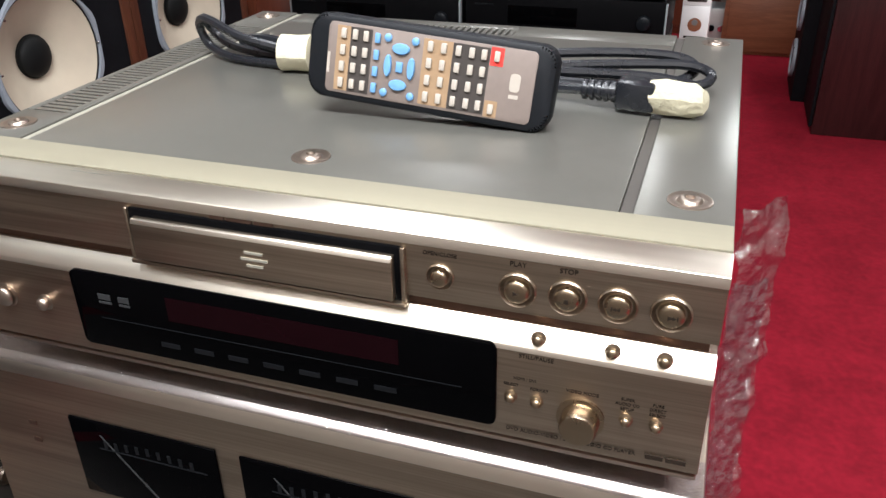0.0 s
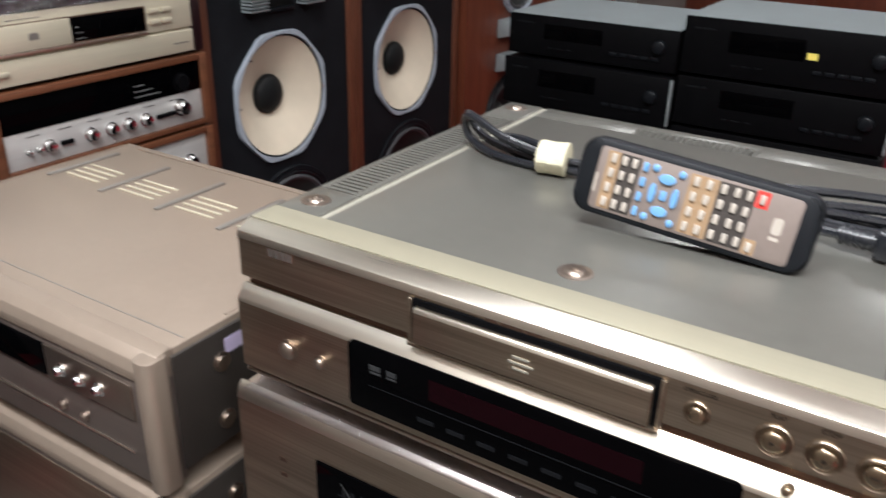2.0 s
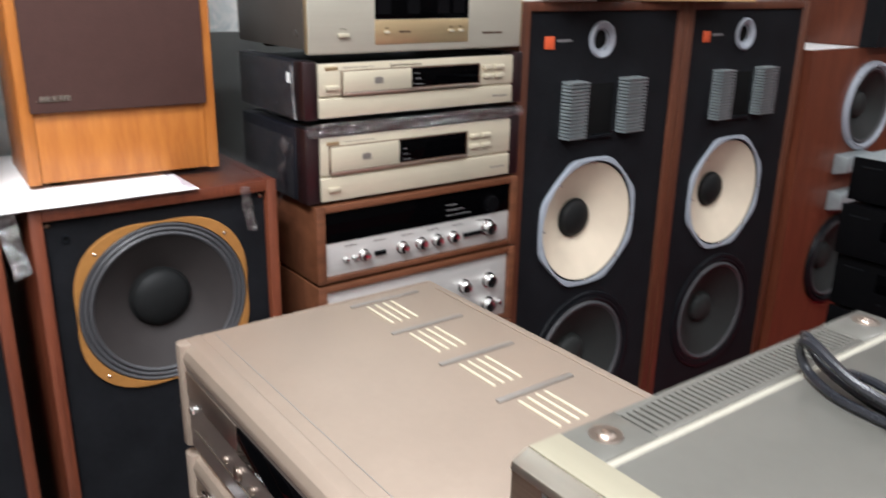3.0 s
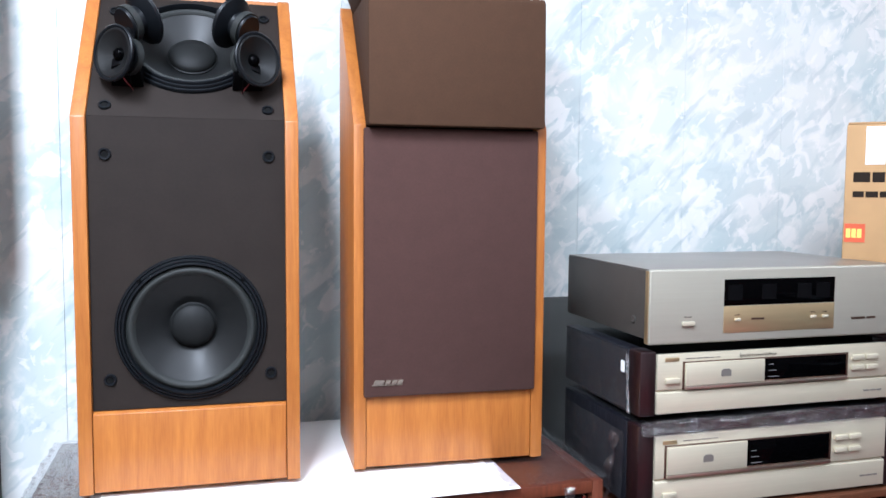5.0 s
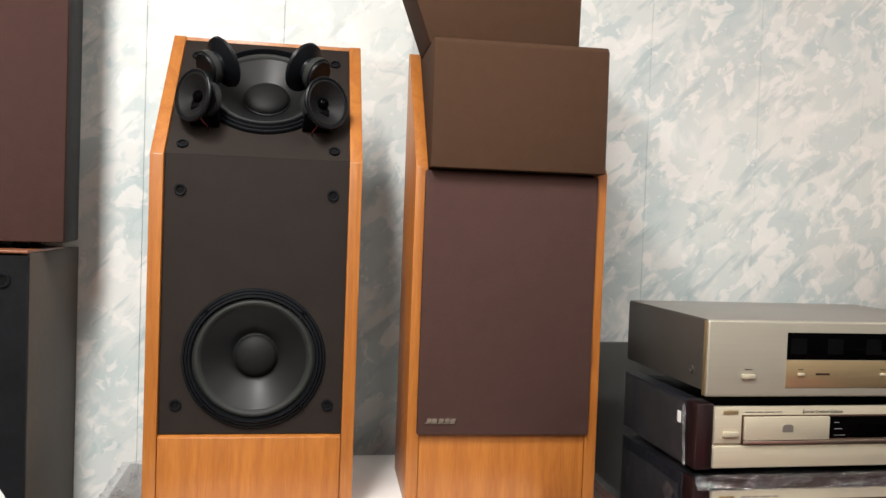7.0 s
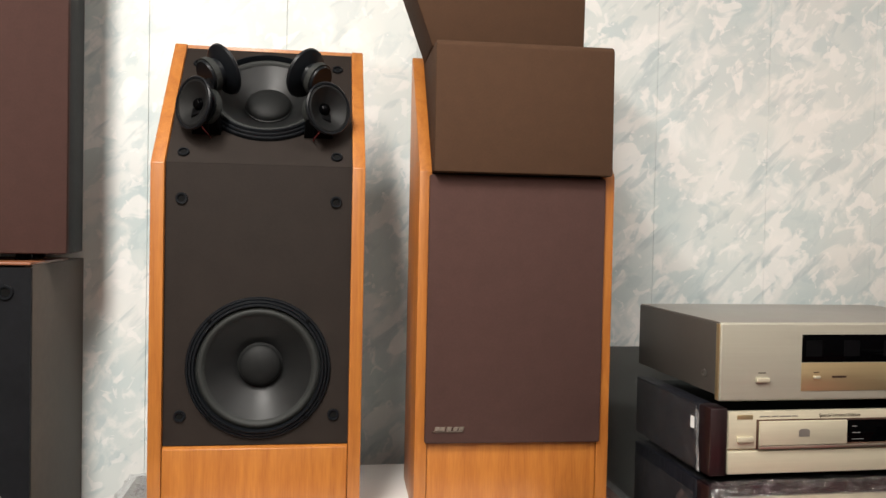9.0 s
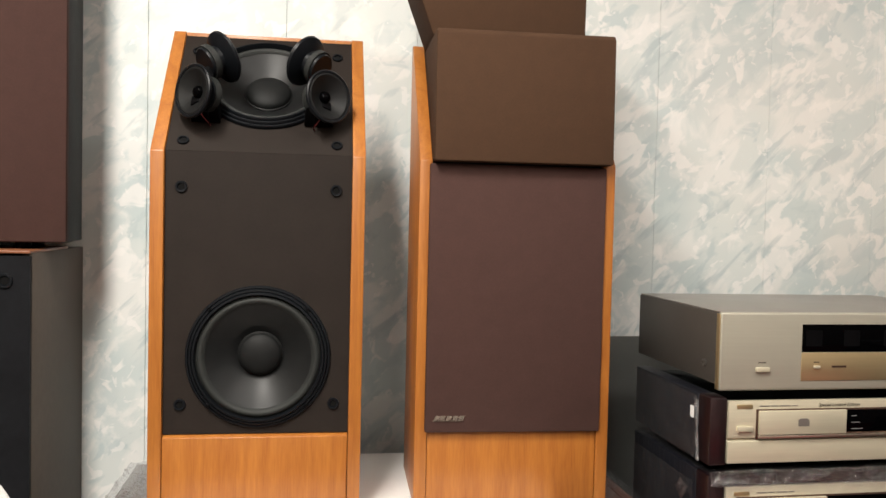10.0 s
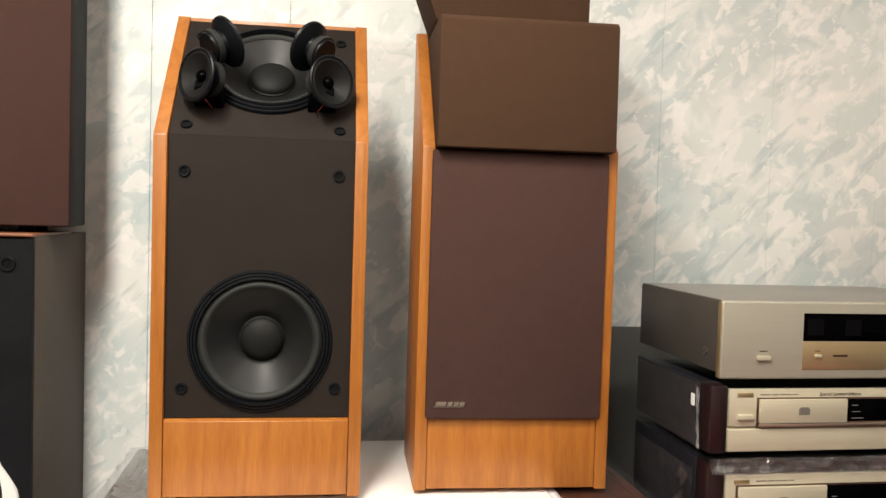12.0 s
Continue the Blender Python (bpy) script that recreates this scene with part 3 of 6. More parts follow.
def socket(parent, m, r=0.0095):
    """A grille socket: a black cup, its hole a disc coloured as shade."""
    cup = part("grille_socket", lathe_bm([(r, -0.003), (r, 0.003), (r * 0.9, 0.0042), (r * 0.66, 0.0040), (r * 0.56, 0.0012), (0.0004, 0.0010)], 24), M["basket"], parent, "black grille socket", m @ FRONT)
    part("socket_hole", lathe_bm([(r * 0.54, 0.0012), (r * 0.54, 0.0016), (0.0004, 0.0016)], 20), M["openingshade"], cup, "", m @ FRONT)
    return cup


# ---- the room ----
X0, X1, Y0, Y1 = -1.9, 2.6, -1.16, 5.6
tagged(part("floor", box_bm(X0 - 0.2, X1 + 0.2, Y0 - 0.2, Y1 + 0.2, FLOOR - 0.1, FLOOR), M["carpet"]), "worn plain red carpet on the shop floor", "floor", kind="structure")
tagged(part("ceiling", box_bm(X0 - 0.2, X1 + 0.2, Y0 - 0.2, Y1 + 0.2, CEILING, CEILING + 0.1), M["paint"]), "plain white ceiling", "ceiling", kind="structure")
wall_w = tagged(part("wall_west", box_bm(X0 - 0.2, X0 - 0.012, Y0, Y1, FLOOR, CEILING), M["seam"]), "wall clad in pale marbled plastic panels", "wall", kind="structure")
tagged(part("wall_north", box_bm(X0, X1, Y1, Y1 + 0.2, FLOOR, CEILING), M["darkwall"]), "plain dark taupe wall", "wall", kind="structure")
# unseen walls added to close the room, dark to dim reflections and fill
tagged(part("wall_south", box_bm(X0, X1, Y0 - 0.2, Y0, FLOOR, CEILING), M["darkwall"]), "plain dark taupe wall", "wall", kind="structure")
tagged(part("wall_east", box_bm(X1, X1 + 0.2, Y0, Y1, FLOOR, CEILING), M["darkwall"]), "plain dark taupe wall", "wall", kind="structure")
panel_w = 0.2848
k = 0
y = -0.277 - panel_w * 3
while y < Y1 - 0.1:
    part("wall_panel", box_bm(X0 - 0.012, X0, y + 0.0003, y + panel_w - 0.0003, FLOOR + 0.002, CEILING - 0.002, 0.0008, 1), M["marble"], wall_w)
    y += panel_w
for lx, ly, watts, turn in LAMPS:
    lamp = thing("ceiling_lamp", pose(lx, ly, CEILING, 0, 0, turn), "white fluorescent ceiling lamp, switched on", "ceiling lamp", "ceiling lamps")
    part("housing", prism_bm([(-0.11, 0), (0.11, 0), (0.09, -0.06), (-0.09, -0.06)], -0.63, 0.63, "x", 0.003), M["paint"], lamp)
    part("diffuser", box_bm(-0.6, 0.6, -0.08, 0.08, -0.075, -0.062, 0.004), M["lampglass"], lamp)


# ---- tables that carry the near units ----
def low_table(x0, x1, y0, y1, top):
    t = thing("equipment_table", pose((x0 + x1) / 2, (y0 + y1) / 2, FLOOR + 0.05), "plain dark wooden table under the stacked units", "table")
    w, d, h = (x1 - x0) / 2, (y1 - y0) / 2, top - FLOOR - 0.05
    part("tabletop", box_bm(-w, w, -d, d, h - 0.03, h, 0.003), M["rosewood"], t)
    for sx in (-1, 1):
        for sy in (-1, 1):
            part("leg", box_bm(sx * (w - 0.03) - 0.025, sx * (w - 0.03) + 0.025, sy * (d - 0.03) - 0.025, sy * (d - 0.03) + 0.025, 0, h - 0.0302, 0.003), M["rosewood"], t)
    part("shelf", box_bm(-w + 0.06, w - 0.06, -d + 0.03, d - 0.03, 0.12, 0.14, 0.002), M["rosewood"], t)


low_table(-0.80, 0.235, -0.02, 0.42, 0.53)
# added unseen platform: panels reflect its grey in place of the red carpet
plat = tagged(part("floor_platform", prism_bm([(-1.31, -1.15), (0.95, -1.15), (0.95, -0.05), (0.235, -0.05), (0.235, 1.45), (-1.31, 1.45)], FLOOR, FLOOR + 0.05, "z", 0.003), M["platform"]), "low dark grey platform added to keep red carpet out of reflections", "platform")


# ---- honey-oak speakers on the west side ----
WEST = 90      # things along the west wall look towards +x
BW, BD, BEND, BTOP, BSET = 0.340, 0.214, 0.592, 0.823, 0.199
SLANT = Matrix(((1, 0, 0, 0), (0, 0.7576, 0.6527, 0.010), (0, -0.6527, 0.7576, BEND + 0.002), (0, 0, 0, 1)))


def oak_cabinet(name, m, label):
    t = thing(name, m, label, "speaker", "honey-oak floor speakers")
    w = BW / 2
    side = [(0, 0.0045), (BD, 0.0045), (BD, BTOP), (BSET, BTOP), (0, BEND)]
    for s in (-1, 1):
        a, b = sorted((s * w, s * (w - 0.021)))
        part("side_panel", prism_bm(side, a, b, "x", 0.0012), M["oakwood"], t)
    v = w - 0.0213
    part("top_panel", box_bm(-v, v, BSET + 0.002, BD - 0.0005, BTOP - 0.018, BTOP - 0.001, 0.001), M["oakwood"], t)
    part("back_panel", box_bm(-v, v, BD - 0.016, BD - 0.002, 0.014, BTOP - 0.02), M["blackcab"], t)
    part("base_panel", prism_bm([(0.0035, 0.0065), (0.19, 0.0065), (0.19, 0.123), (0.012, 0.1345), (0.0035, 0.1305)], -v + 0.0006, v - 0.0006, "x", 0.0008), M["oakwood"], t)
    for sx in (-1, 1):
        for fy in (0.04, 0.18):
            part("foot", lathe_bm([(0.016, -0.0025), (0.018, 0.0), (0.018, 0.0044)], 16, Matrix.Translation((sx * 0.12, fy, 0))), M["blackmatt"], t)
    return t, v


def small_cone_unit(parent, c, yaw, pitch, size=1.1):
    """A small tweeter: flared rim, cone, magnet pot."""
    m = Matrix.Translation(c) @ pose(0, 0, 0, pitch, 0, yaw) @ FRONT @ Matrix.Scale(size, 4)
    tw = part("tweeter", lathe_bm([(0.0005, -0.030), (0.020, -0.030), (0.021, -0.028), (0.021, -0.016), (0.017, -0.015), (0.018, -0.009), (0.030, -0.0045), (0.0345, -0.002), (0.0355, 0.0015), (0.034, 0.003), (0.0315, 0.0025), (0.031, 0.001)], 40, cap=False), M["basket"], parent, "small black tweeter on a bracket", m, 30)
    bm = bmesh.new()
    seg = 40
    prof = [(0.0312, 0.0015), (0.0295, 0.0026), (0.0275, 0.0012), (0.018, -0.004), (0.0085, -0.0085)]
    rr = [[bm.verts.new((q * math.cos(2 * math.pi * k / seg), q * math.sin(2 * math.pi * k / seg), h)) for k in range(seg)] for q, h in prof]
    for a, b in zip(rr, rr[1:]):
        for k in range(seg):
            bm.faces.new((a[k], b[k], b[(k + 1) % seg], a[(k + 1) % seg]))
    part("cone", bm, M["cone"], tw, "", m, 70)
    part("dust_cap", lathe_bm([(0.0085, -0.0085), (0.0072, -0.0045), (0.0045, -0.0020), (0.0004, -0.0012)], 20), M["blackgloss"], tw, "", m, 70)
    part("magnet_ring", lathe_bm([(0.0235, -0.0265), (0.0235, -0.0185)], 32), M["surround"], tw, "", m)
    return tw


LEFT_OAK = pose(-1.441, -0.3045, 0.893, 0, 0, WEST - 1.4)
RIGHT_OAK = pose(-1.448, 0.128, 0.893, 0, 0, WEST - 2.6)
sp, v = oak_cabinet("open_oak_speaker", LEFT_OAK, "honey-oak floor speaker with grilles off, drivers bare")
part("front_baffle", plate_bm(-v, v, 0.010, 0.028, 0.1355, BEND + 0.0016, [(0.002, 0.262, 0.105)]), M["charcoal"], sp)
part("slanted_baffle", plate_bm(-v, v, 0.0, 0.018, 0.0, 0.298, [(0.003, 0.166, 0.099)]), M["charcoal"], sp, m=SLANT.copy())
driver(sp, Matrix.Translation((0.002, 0.010, 0.262)), 0.1165, "woofer", proud=0.010, capr=0.31, depth=0.33, roll=0.15, label="black woofer with a dark paper cone", rims=3)
driver(sp, SLANT @ Matrix.Translation((0.003, 0.0, 0.166)), 0.1115, "woofer", proud=0.013, capr=0.36, depth=0.26, roll=0.13, label="black woofer on the slanted baffle", rims=3)
for x, z in ((-0.123, 0.536), (0.123, 0.536), (-0.122, 0.184), (0.124, 0.184)):
    socket(sp, Matrix.Translation((x, 0.010, z)))
for x, z in ((-0.1235, 0.0222), (0.1230, 0.0212), (-0.1235, 0.249), (0.1230, 0.249)):
    socket(sp, SLANT @ Matrix.Translation((x, 0.0, z)))
for s in (-1, 1):
    br = part("tweeter_bracket", prism_bm([(-0.024, 0.0), (0.024, 0.0), (0.020, -0.040), (0.008, -0.046), (-0.008, -0.046), (-0.020, -0.040)], -0.006, 0.020, "z", 0.001), M["blackmatt"], sp, "", SLANT @ Matrix.Translation((s * 0.092, -0.002, 0.070)))
    small_cone_unit(sp, (s * 0.1075, 0.016, 0.690), s * (44 if s < 0 else 36), -4, 1.25)
    small_cone_unit(sp, (s * 0.068, 0.075, 0.757), -s * 124, -26, 1.25)
    part("bracket_arm", tube_bm([(s * 0.092, 0.052, 0.652), (s * 0.088, 0.050, 0.700), (s * 0.088, 0.058, 0.735)], 0.009, 8), M["blackmatt"], sp)
    part("bracket_screw", lathe_bm([(0.0045, 0), (0.0045, 0.002), (0.003, 0.003), (0.0004, 0.0026)], 12), M["chrome"], sp, "", SLANT @ Matrix.Translation((s * 0.092, -0.040, 0.093)))
    for q in range(2):
        part("tweeter_wire", tube_bm([(s * 0.090, 0.036, 0.672), (s * (0.085 + 0.01 * q), 0.020, 0.655), (s * 0.084, 0.035, 0.640), (s * 0.086, 0.052, 0.638)], 0.0009, 6), M["redwire" if q else "blackmatt"], sp)


def cap_grille(parent_name, m, label):
    """The wedge-shaped upper cloth grille."""
    t = thing(parent_name, m, label, "speaker grille", "upper cloth grilles")
    poly = [(0.0, 0.0), (0.004, 0.213), (0.012, 0.220), (0.226, 0.220), (0.215, 0.209), (0.036, 0.0)]
    part("cloth_cover", prism_bm(poly, -0.153, 0.153, "x", 0.004), M["olive"], t)
    return t


sp, v = oak_cabinet("grilled_oak_speaker", RIGHT_OAK, "honey-oak floor speaker with plum cloth grille fitted")
part("front_baffle", box_bm(-v, v, 0.012, 0.028, 0.1355, BEND + 0.0016), M["charcoal"], sp)
part("slanted_baffle", box_bm(-v, v, 0.0, 0.018, 0.001, 0.298), M["charcoal"], sp, m=SLANT.copy())
gr = part("grille", box_bm(-0.1535, 0.1525, -0.0085, 0.0095, 0.1305, 0.5875, 0.0035), M["plum"], sp, "plum-brown cloth grille")
for q, (x, w2) in enumerate(((-0.1365, 0.012), (-0.1275, 0.010), (-0.1165, 0.010), (-0.1055, 0.010), (-0.0955, 0.010))):
    part("badge_bar", prism_bm([(x - 0.0015, 0.1535), (x + 0.0070, 0.1535), (x + 0.0095, 0.1605), (x + 0.0010, 0.1605)], -0.0112, -0.0086, "y"), M["chrome"], gr)
part("badge_line", box_bm(-0.141, -0.088, -0.0106, -0.0086, 0.1512, 0.1526), M["chrome"], gr)
cap_grille("cap_grille", RIGHT_OAK @ pose(0.004, -0.030, 0.5905), "brown cloth wedge grille fitted over the slanted top")
t = thing("spare_grille", RIGHT_OAK @ pose(-0.0305, 0.040, 0.8108), "spare brown cloth grille laid on top of the speaker", "speaker grille", "upper cloth grilles")
part("cloth_cover", prism_bm([(-0.118, 0.0), (0.152, 0.0), (0.154, 0.20), (0.148, 0.206), (-0.185, 0.206), (-0.192, 0.20)], 0.0, 0.15, "y", 0.004), M["olive"], t)

# ---- black speakers at the south end of the wall ----
t = thing("black_monitor_speaker", pose(-1.571, -0.907, FLOOR, 0, 0, WEST), "tall black speaker with a white-framed woofer", "speaker")
part("cabinet", box_bm(-0.2045, 0.2045, 0.08, 0.325, 0, 1.3718, 0.003), M["vinyl"], t, "grey-brown vinyl cabinet")
part("front_baffle", plate_bm(-0.2195, 0.2195, -0.006, 0.0036, 0.004, 1.368, [(-0.007, 0.918, 0.165)]), M["blackcab"], t)
for s in (-1, 1):
    a, b = sorted((s * 0.22, s * 0.205))
    part("side_panel", box_bm(a, b, 0.004, 0.325, 0, 1.372, 0.0015), M["vinyl"], t)
part("top_trim", box_bm(-0.219, 0.219, -0.006, 0.22, 1.3722, 1.377, 0.001), M["brownwood"], t)
socket(t, Matrix.Translation((0.180, -0.006, 1.326)), 0.013)
socket(t, Matrix.Translation((-0.180, -0.006, 1.326)), 0.013)
driver(t, Matrix.Translation((-0.007, -0.006, 0.918)), 0.185, "woofer", ring="whiteprint", frame_out=1.08, shape=lambda a: 1 + 0.05 * math.cos(8 * a), label="woofer in a white cast frame")
t = thing("plum_grille_speaker", pose(-1.629, -0.889, 1.3172, 0, 0, WEST + 5.5), "black speaker with plum-brown cloth grille on top of another", "speaker")
part("cabinet", box_bm(-0.236, 0.236, 0.0, 0.17, 0.011, 0.76, 0.003), M["blackcab"], t)
part("grille", box_bm(-0.240, 0.240, -0.022, -0.0005, 0.012, 0.755, 0.005), M["plum"], t)
for fx in (-0.16, 0.16):
    for fy in (0.03, 0.14):
        part("foot", lathe_bm([(0.012, 0), (0.014, 0.002), (0.014, 0.0108)], 16, Matrix.Translation((fx, fy, 0))), M["blackmatt"], t)


# ---- brown studio speakers under the oak pair ----
def lobed(a):
    return 1 + 0.13 * (abs(math.sin(2 * a)) ** 1.6)


def studio_speaker(y, label):
    t = thing("studio_speaker", pose(-1.336, y, FLOOR, 0, 0, WEST), label, "speaker", "brown studio speakers")
    h, w = 0.945, 0.219
    part("side_panel", box_bm(-w, -w + 0.02, 0, 0.44, 0, h, 0.002), M["redwood"], t)
    part("side_panel", box_bm(w - 0.02, w, 0, 0.44, 0, h, 0.002), M["redwood"], t)
    part("top_panel", box_bm(-w + 0.0202, w - 0.0202, 0, 0.44, h - 0.022, h - 0.0005, 0.002), M["redwood"], t)
    part("bottom_panel", box_bm(-w + 0.0202, w - 0.0202, 0, 0.44, 0.0005, 0.03, 0.002), M["redwood"], t)
    part("front_baffle", plate_bm(-w + 0.0203, w - 0.0203, 0.016, 0.034, 0.0302, h - 0.0222, [(-0.005, 0.733, 0.14)]), M["blackcab"], t)
    part("back_panel", box_bm(-w + 0.0203, w - 0.0203, 0.42, 0.438, 0.0302, h - 0.0222), M["blackcab"], t)
    driver(t, Matrix.Translation((-0.005, 0.016, 0.733)), 0.158, "woofer", "tancone", "tansurr", "dustcap", "ochre", capr=0.36, depth=0.28, roll=0.17, ribs=3, shape=lobed, frame_out=1.002, label="twelve-inch driver in an ochre cast frame")
    for s in (-1, 1):
        part("corner_pin", lathe_bm([(0.004, 0), (0.004, 0.004), (0.0004, 0.0045)], 12), M["gold"], t, "", Matrix.Translation((s * (w - 0.029), 0.016, h - 0.033)) @ FRONT)
        socket(t, Matrix.Translation((s * (w - 0.055), 0.016, h - 0.06)), 0.007)
    return t


studio_speaker(0.150, "brown wood studio speaker with ochre-framed woofer, partly wrapped in film")
studio_speaker(-0.334, "brown wood studio speaker with ochre-framed woofer")
part_ = part("paper_sheet", crumple_bm((0.47, 0, 0), (0, 0.675, 0), 30, 40, 0.0012, 4, (-1.792, -0.462, 0.8895), 5.0), M["paper"])
tagged(part_, "white paper sheet spread over the brown speakers", "paper")
part_ = part("plastic_wrap", crumple_bm((0.46, 0, 0), (0, 0.185, 0), 46, 24, 0.003, 7, (-1.79, 0.195, 0.8905), 20), M["film"], smooth=180)
tagged(part_, "clear stretch film over the speaker top", "plastic wrap")
part_ = part("plastic_wrap", crumple_bm((0.43, 0, 0), (0, 0.12, 0), 110, 34, 0.0040, 2, (-1.775, -0.565, 0.8905), 40), M["topfilm"], smooth=180)
tagged(part_, "crinkled clear film over the brown speaker top", "plastic wrap")
part_ = part("plastic_wrap", crumple_bm((0.012, 0.012, -0.11), (0.004, 0.026, 0.012), 40, 14, 0.009, 3, (-1.330, -0.118, 0.886), 30), M["bunched"], smooth=180)
tagged(part_, "torn clear film hanging between the speakers", "plastic wrap")
part_ = part("plastic_wrap", crumple_bm((0.004, 0.01, -0.085), (0.002, 0.02, 0.0), 20, 8, 0.006, 6, (-1.328, 0.29, 0.880), 35), M["bunched"], smooth=180)
tagged(part_, "torn clear film hanging on the speaker front", "plastic wrap")
# added sheet: the shadow low on the wall, put into a dark colour
tagged(part("grey_board", box_bm(-1.899, -1.888, 0.22, 1.02, FLOOR, 1.122, 0.001), M["greyboard"]), "dark grey sheet for the shade low on the wall", "board")


# ---- component stack ----
def stack_pose(z):
    return pose(-1.329, 0.709, z, 0, 0, WEST)


def front_box(t, name, w0, w1, z0, z1, y0, y1, mat, bevel=0.0015, label=""):
    return part(name, box_bm(w0, w1, y0, y1, z0, z1, bevel), M[mat], t, label)


# wide silver amplifier on top
t = thing("power_amplifier", stack_pose(1.110), "silver-beige amplifier with dark display window and dark sides", "amplifier")
part("cover", prism_bm([(0.012, 0.012), (0.335, 0.012), (0.335, 0.132), (0.012, 0.132)], -0.262, 0.262, "x", 0.002), M["ampside"], t)
part("top_cover", box_bm(-0.2605, 0.2605, 0.010, 0.333, 0.1322, 0.1345, 0.0008), M["amptop"], t)
fr = part("front_panel", box_bm(-0.265, 0.265, 0.0, 0.0118, 0.004, 0.1345, 0.004, 3), M["ampsilver"], t)
part("edge_trim", box_bm(-0.2665, -0.2652, 0.001, 0.0118, 0.006, 0.132, 0.0005), M["goldpanel"], t)
part("edge_trim", box_bm(0.2652, 0.2665, 0.001, 0.0118, 0.006, 0.132, 0.0005), M["goldpanel"], t)
w_ = part("display_window", box_bm(-0.118, 0.115, -0.0006, 0.004, 0.068, 0.115, 0.0008), M["blackgloss"], t)
for q in (-0.115, -0.045, 0.03, 0.07):
    part("meter_face", box_bm(q + 0.004, q + 0.034, -0.0011, -0.0007, 0.078, 0.105), M["blackmatt"], w_)
part("sub_panel", box_bm(-0.118, 0.115, -0.0012, 0.004, 0.020, 0.0675, 0.0008), M["goldpanel"], t)
for q in (-0.097, 0.062, 0.088):
    part("small_button", box_bm(q, q + 0.012, -0.005, -0.0013, 0.041, 0.046, 0.001), M["cdgold"], t)
    part("print_bar", box_bm(q + 0.001, q + 0.011, -0.0016, -0.0011, 0.051, 0.0522), M["darkprint"], t)
part("print_bar", box_bm(-0.062, -0.035, -0.0016, -0.0011, 0.042, 0.0455), M["champ_dark"], t)
pb = part("power_button", box_bm(-0.2015, -0.1775, -0.006, -0.0002, 0.036, 0.0435, 0.0012), M["cdgold"], t)
part("print_bar", box_bm(-0.196, -0.182, -0.0006, -0.0001, 0.0505, 0.0517), M["darkprint"], t)
bars(t, 0.155, 0.035, -0.0001, (0.03, 0.02), 0.004, 0.004, M["champ_dark"])
part("side_screw", lathe_bm([(0.007, 0), (0.007, 0.002), (0.0045, 0.003), (0.0004, 0.0015)], 16), M["ampside"], t, "", Matrix.Translation((-0.2625, 0.055, 0.042)) @ pose(0, 0, 0, 0, -90, 0))
for fx in (-0.2, 0.2):
    for fy in (0.06, 0.29):
        part("foot", lathe_bm([(0.022, 0), (0.024, 0.004), (0.024, 0.0118)], 20, Matrix.Translation((fx, fy, 0))), M["blackmatt"], t)


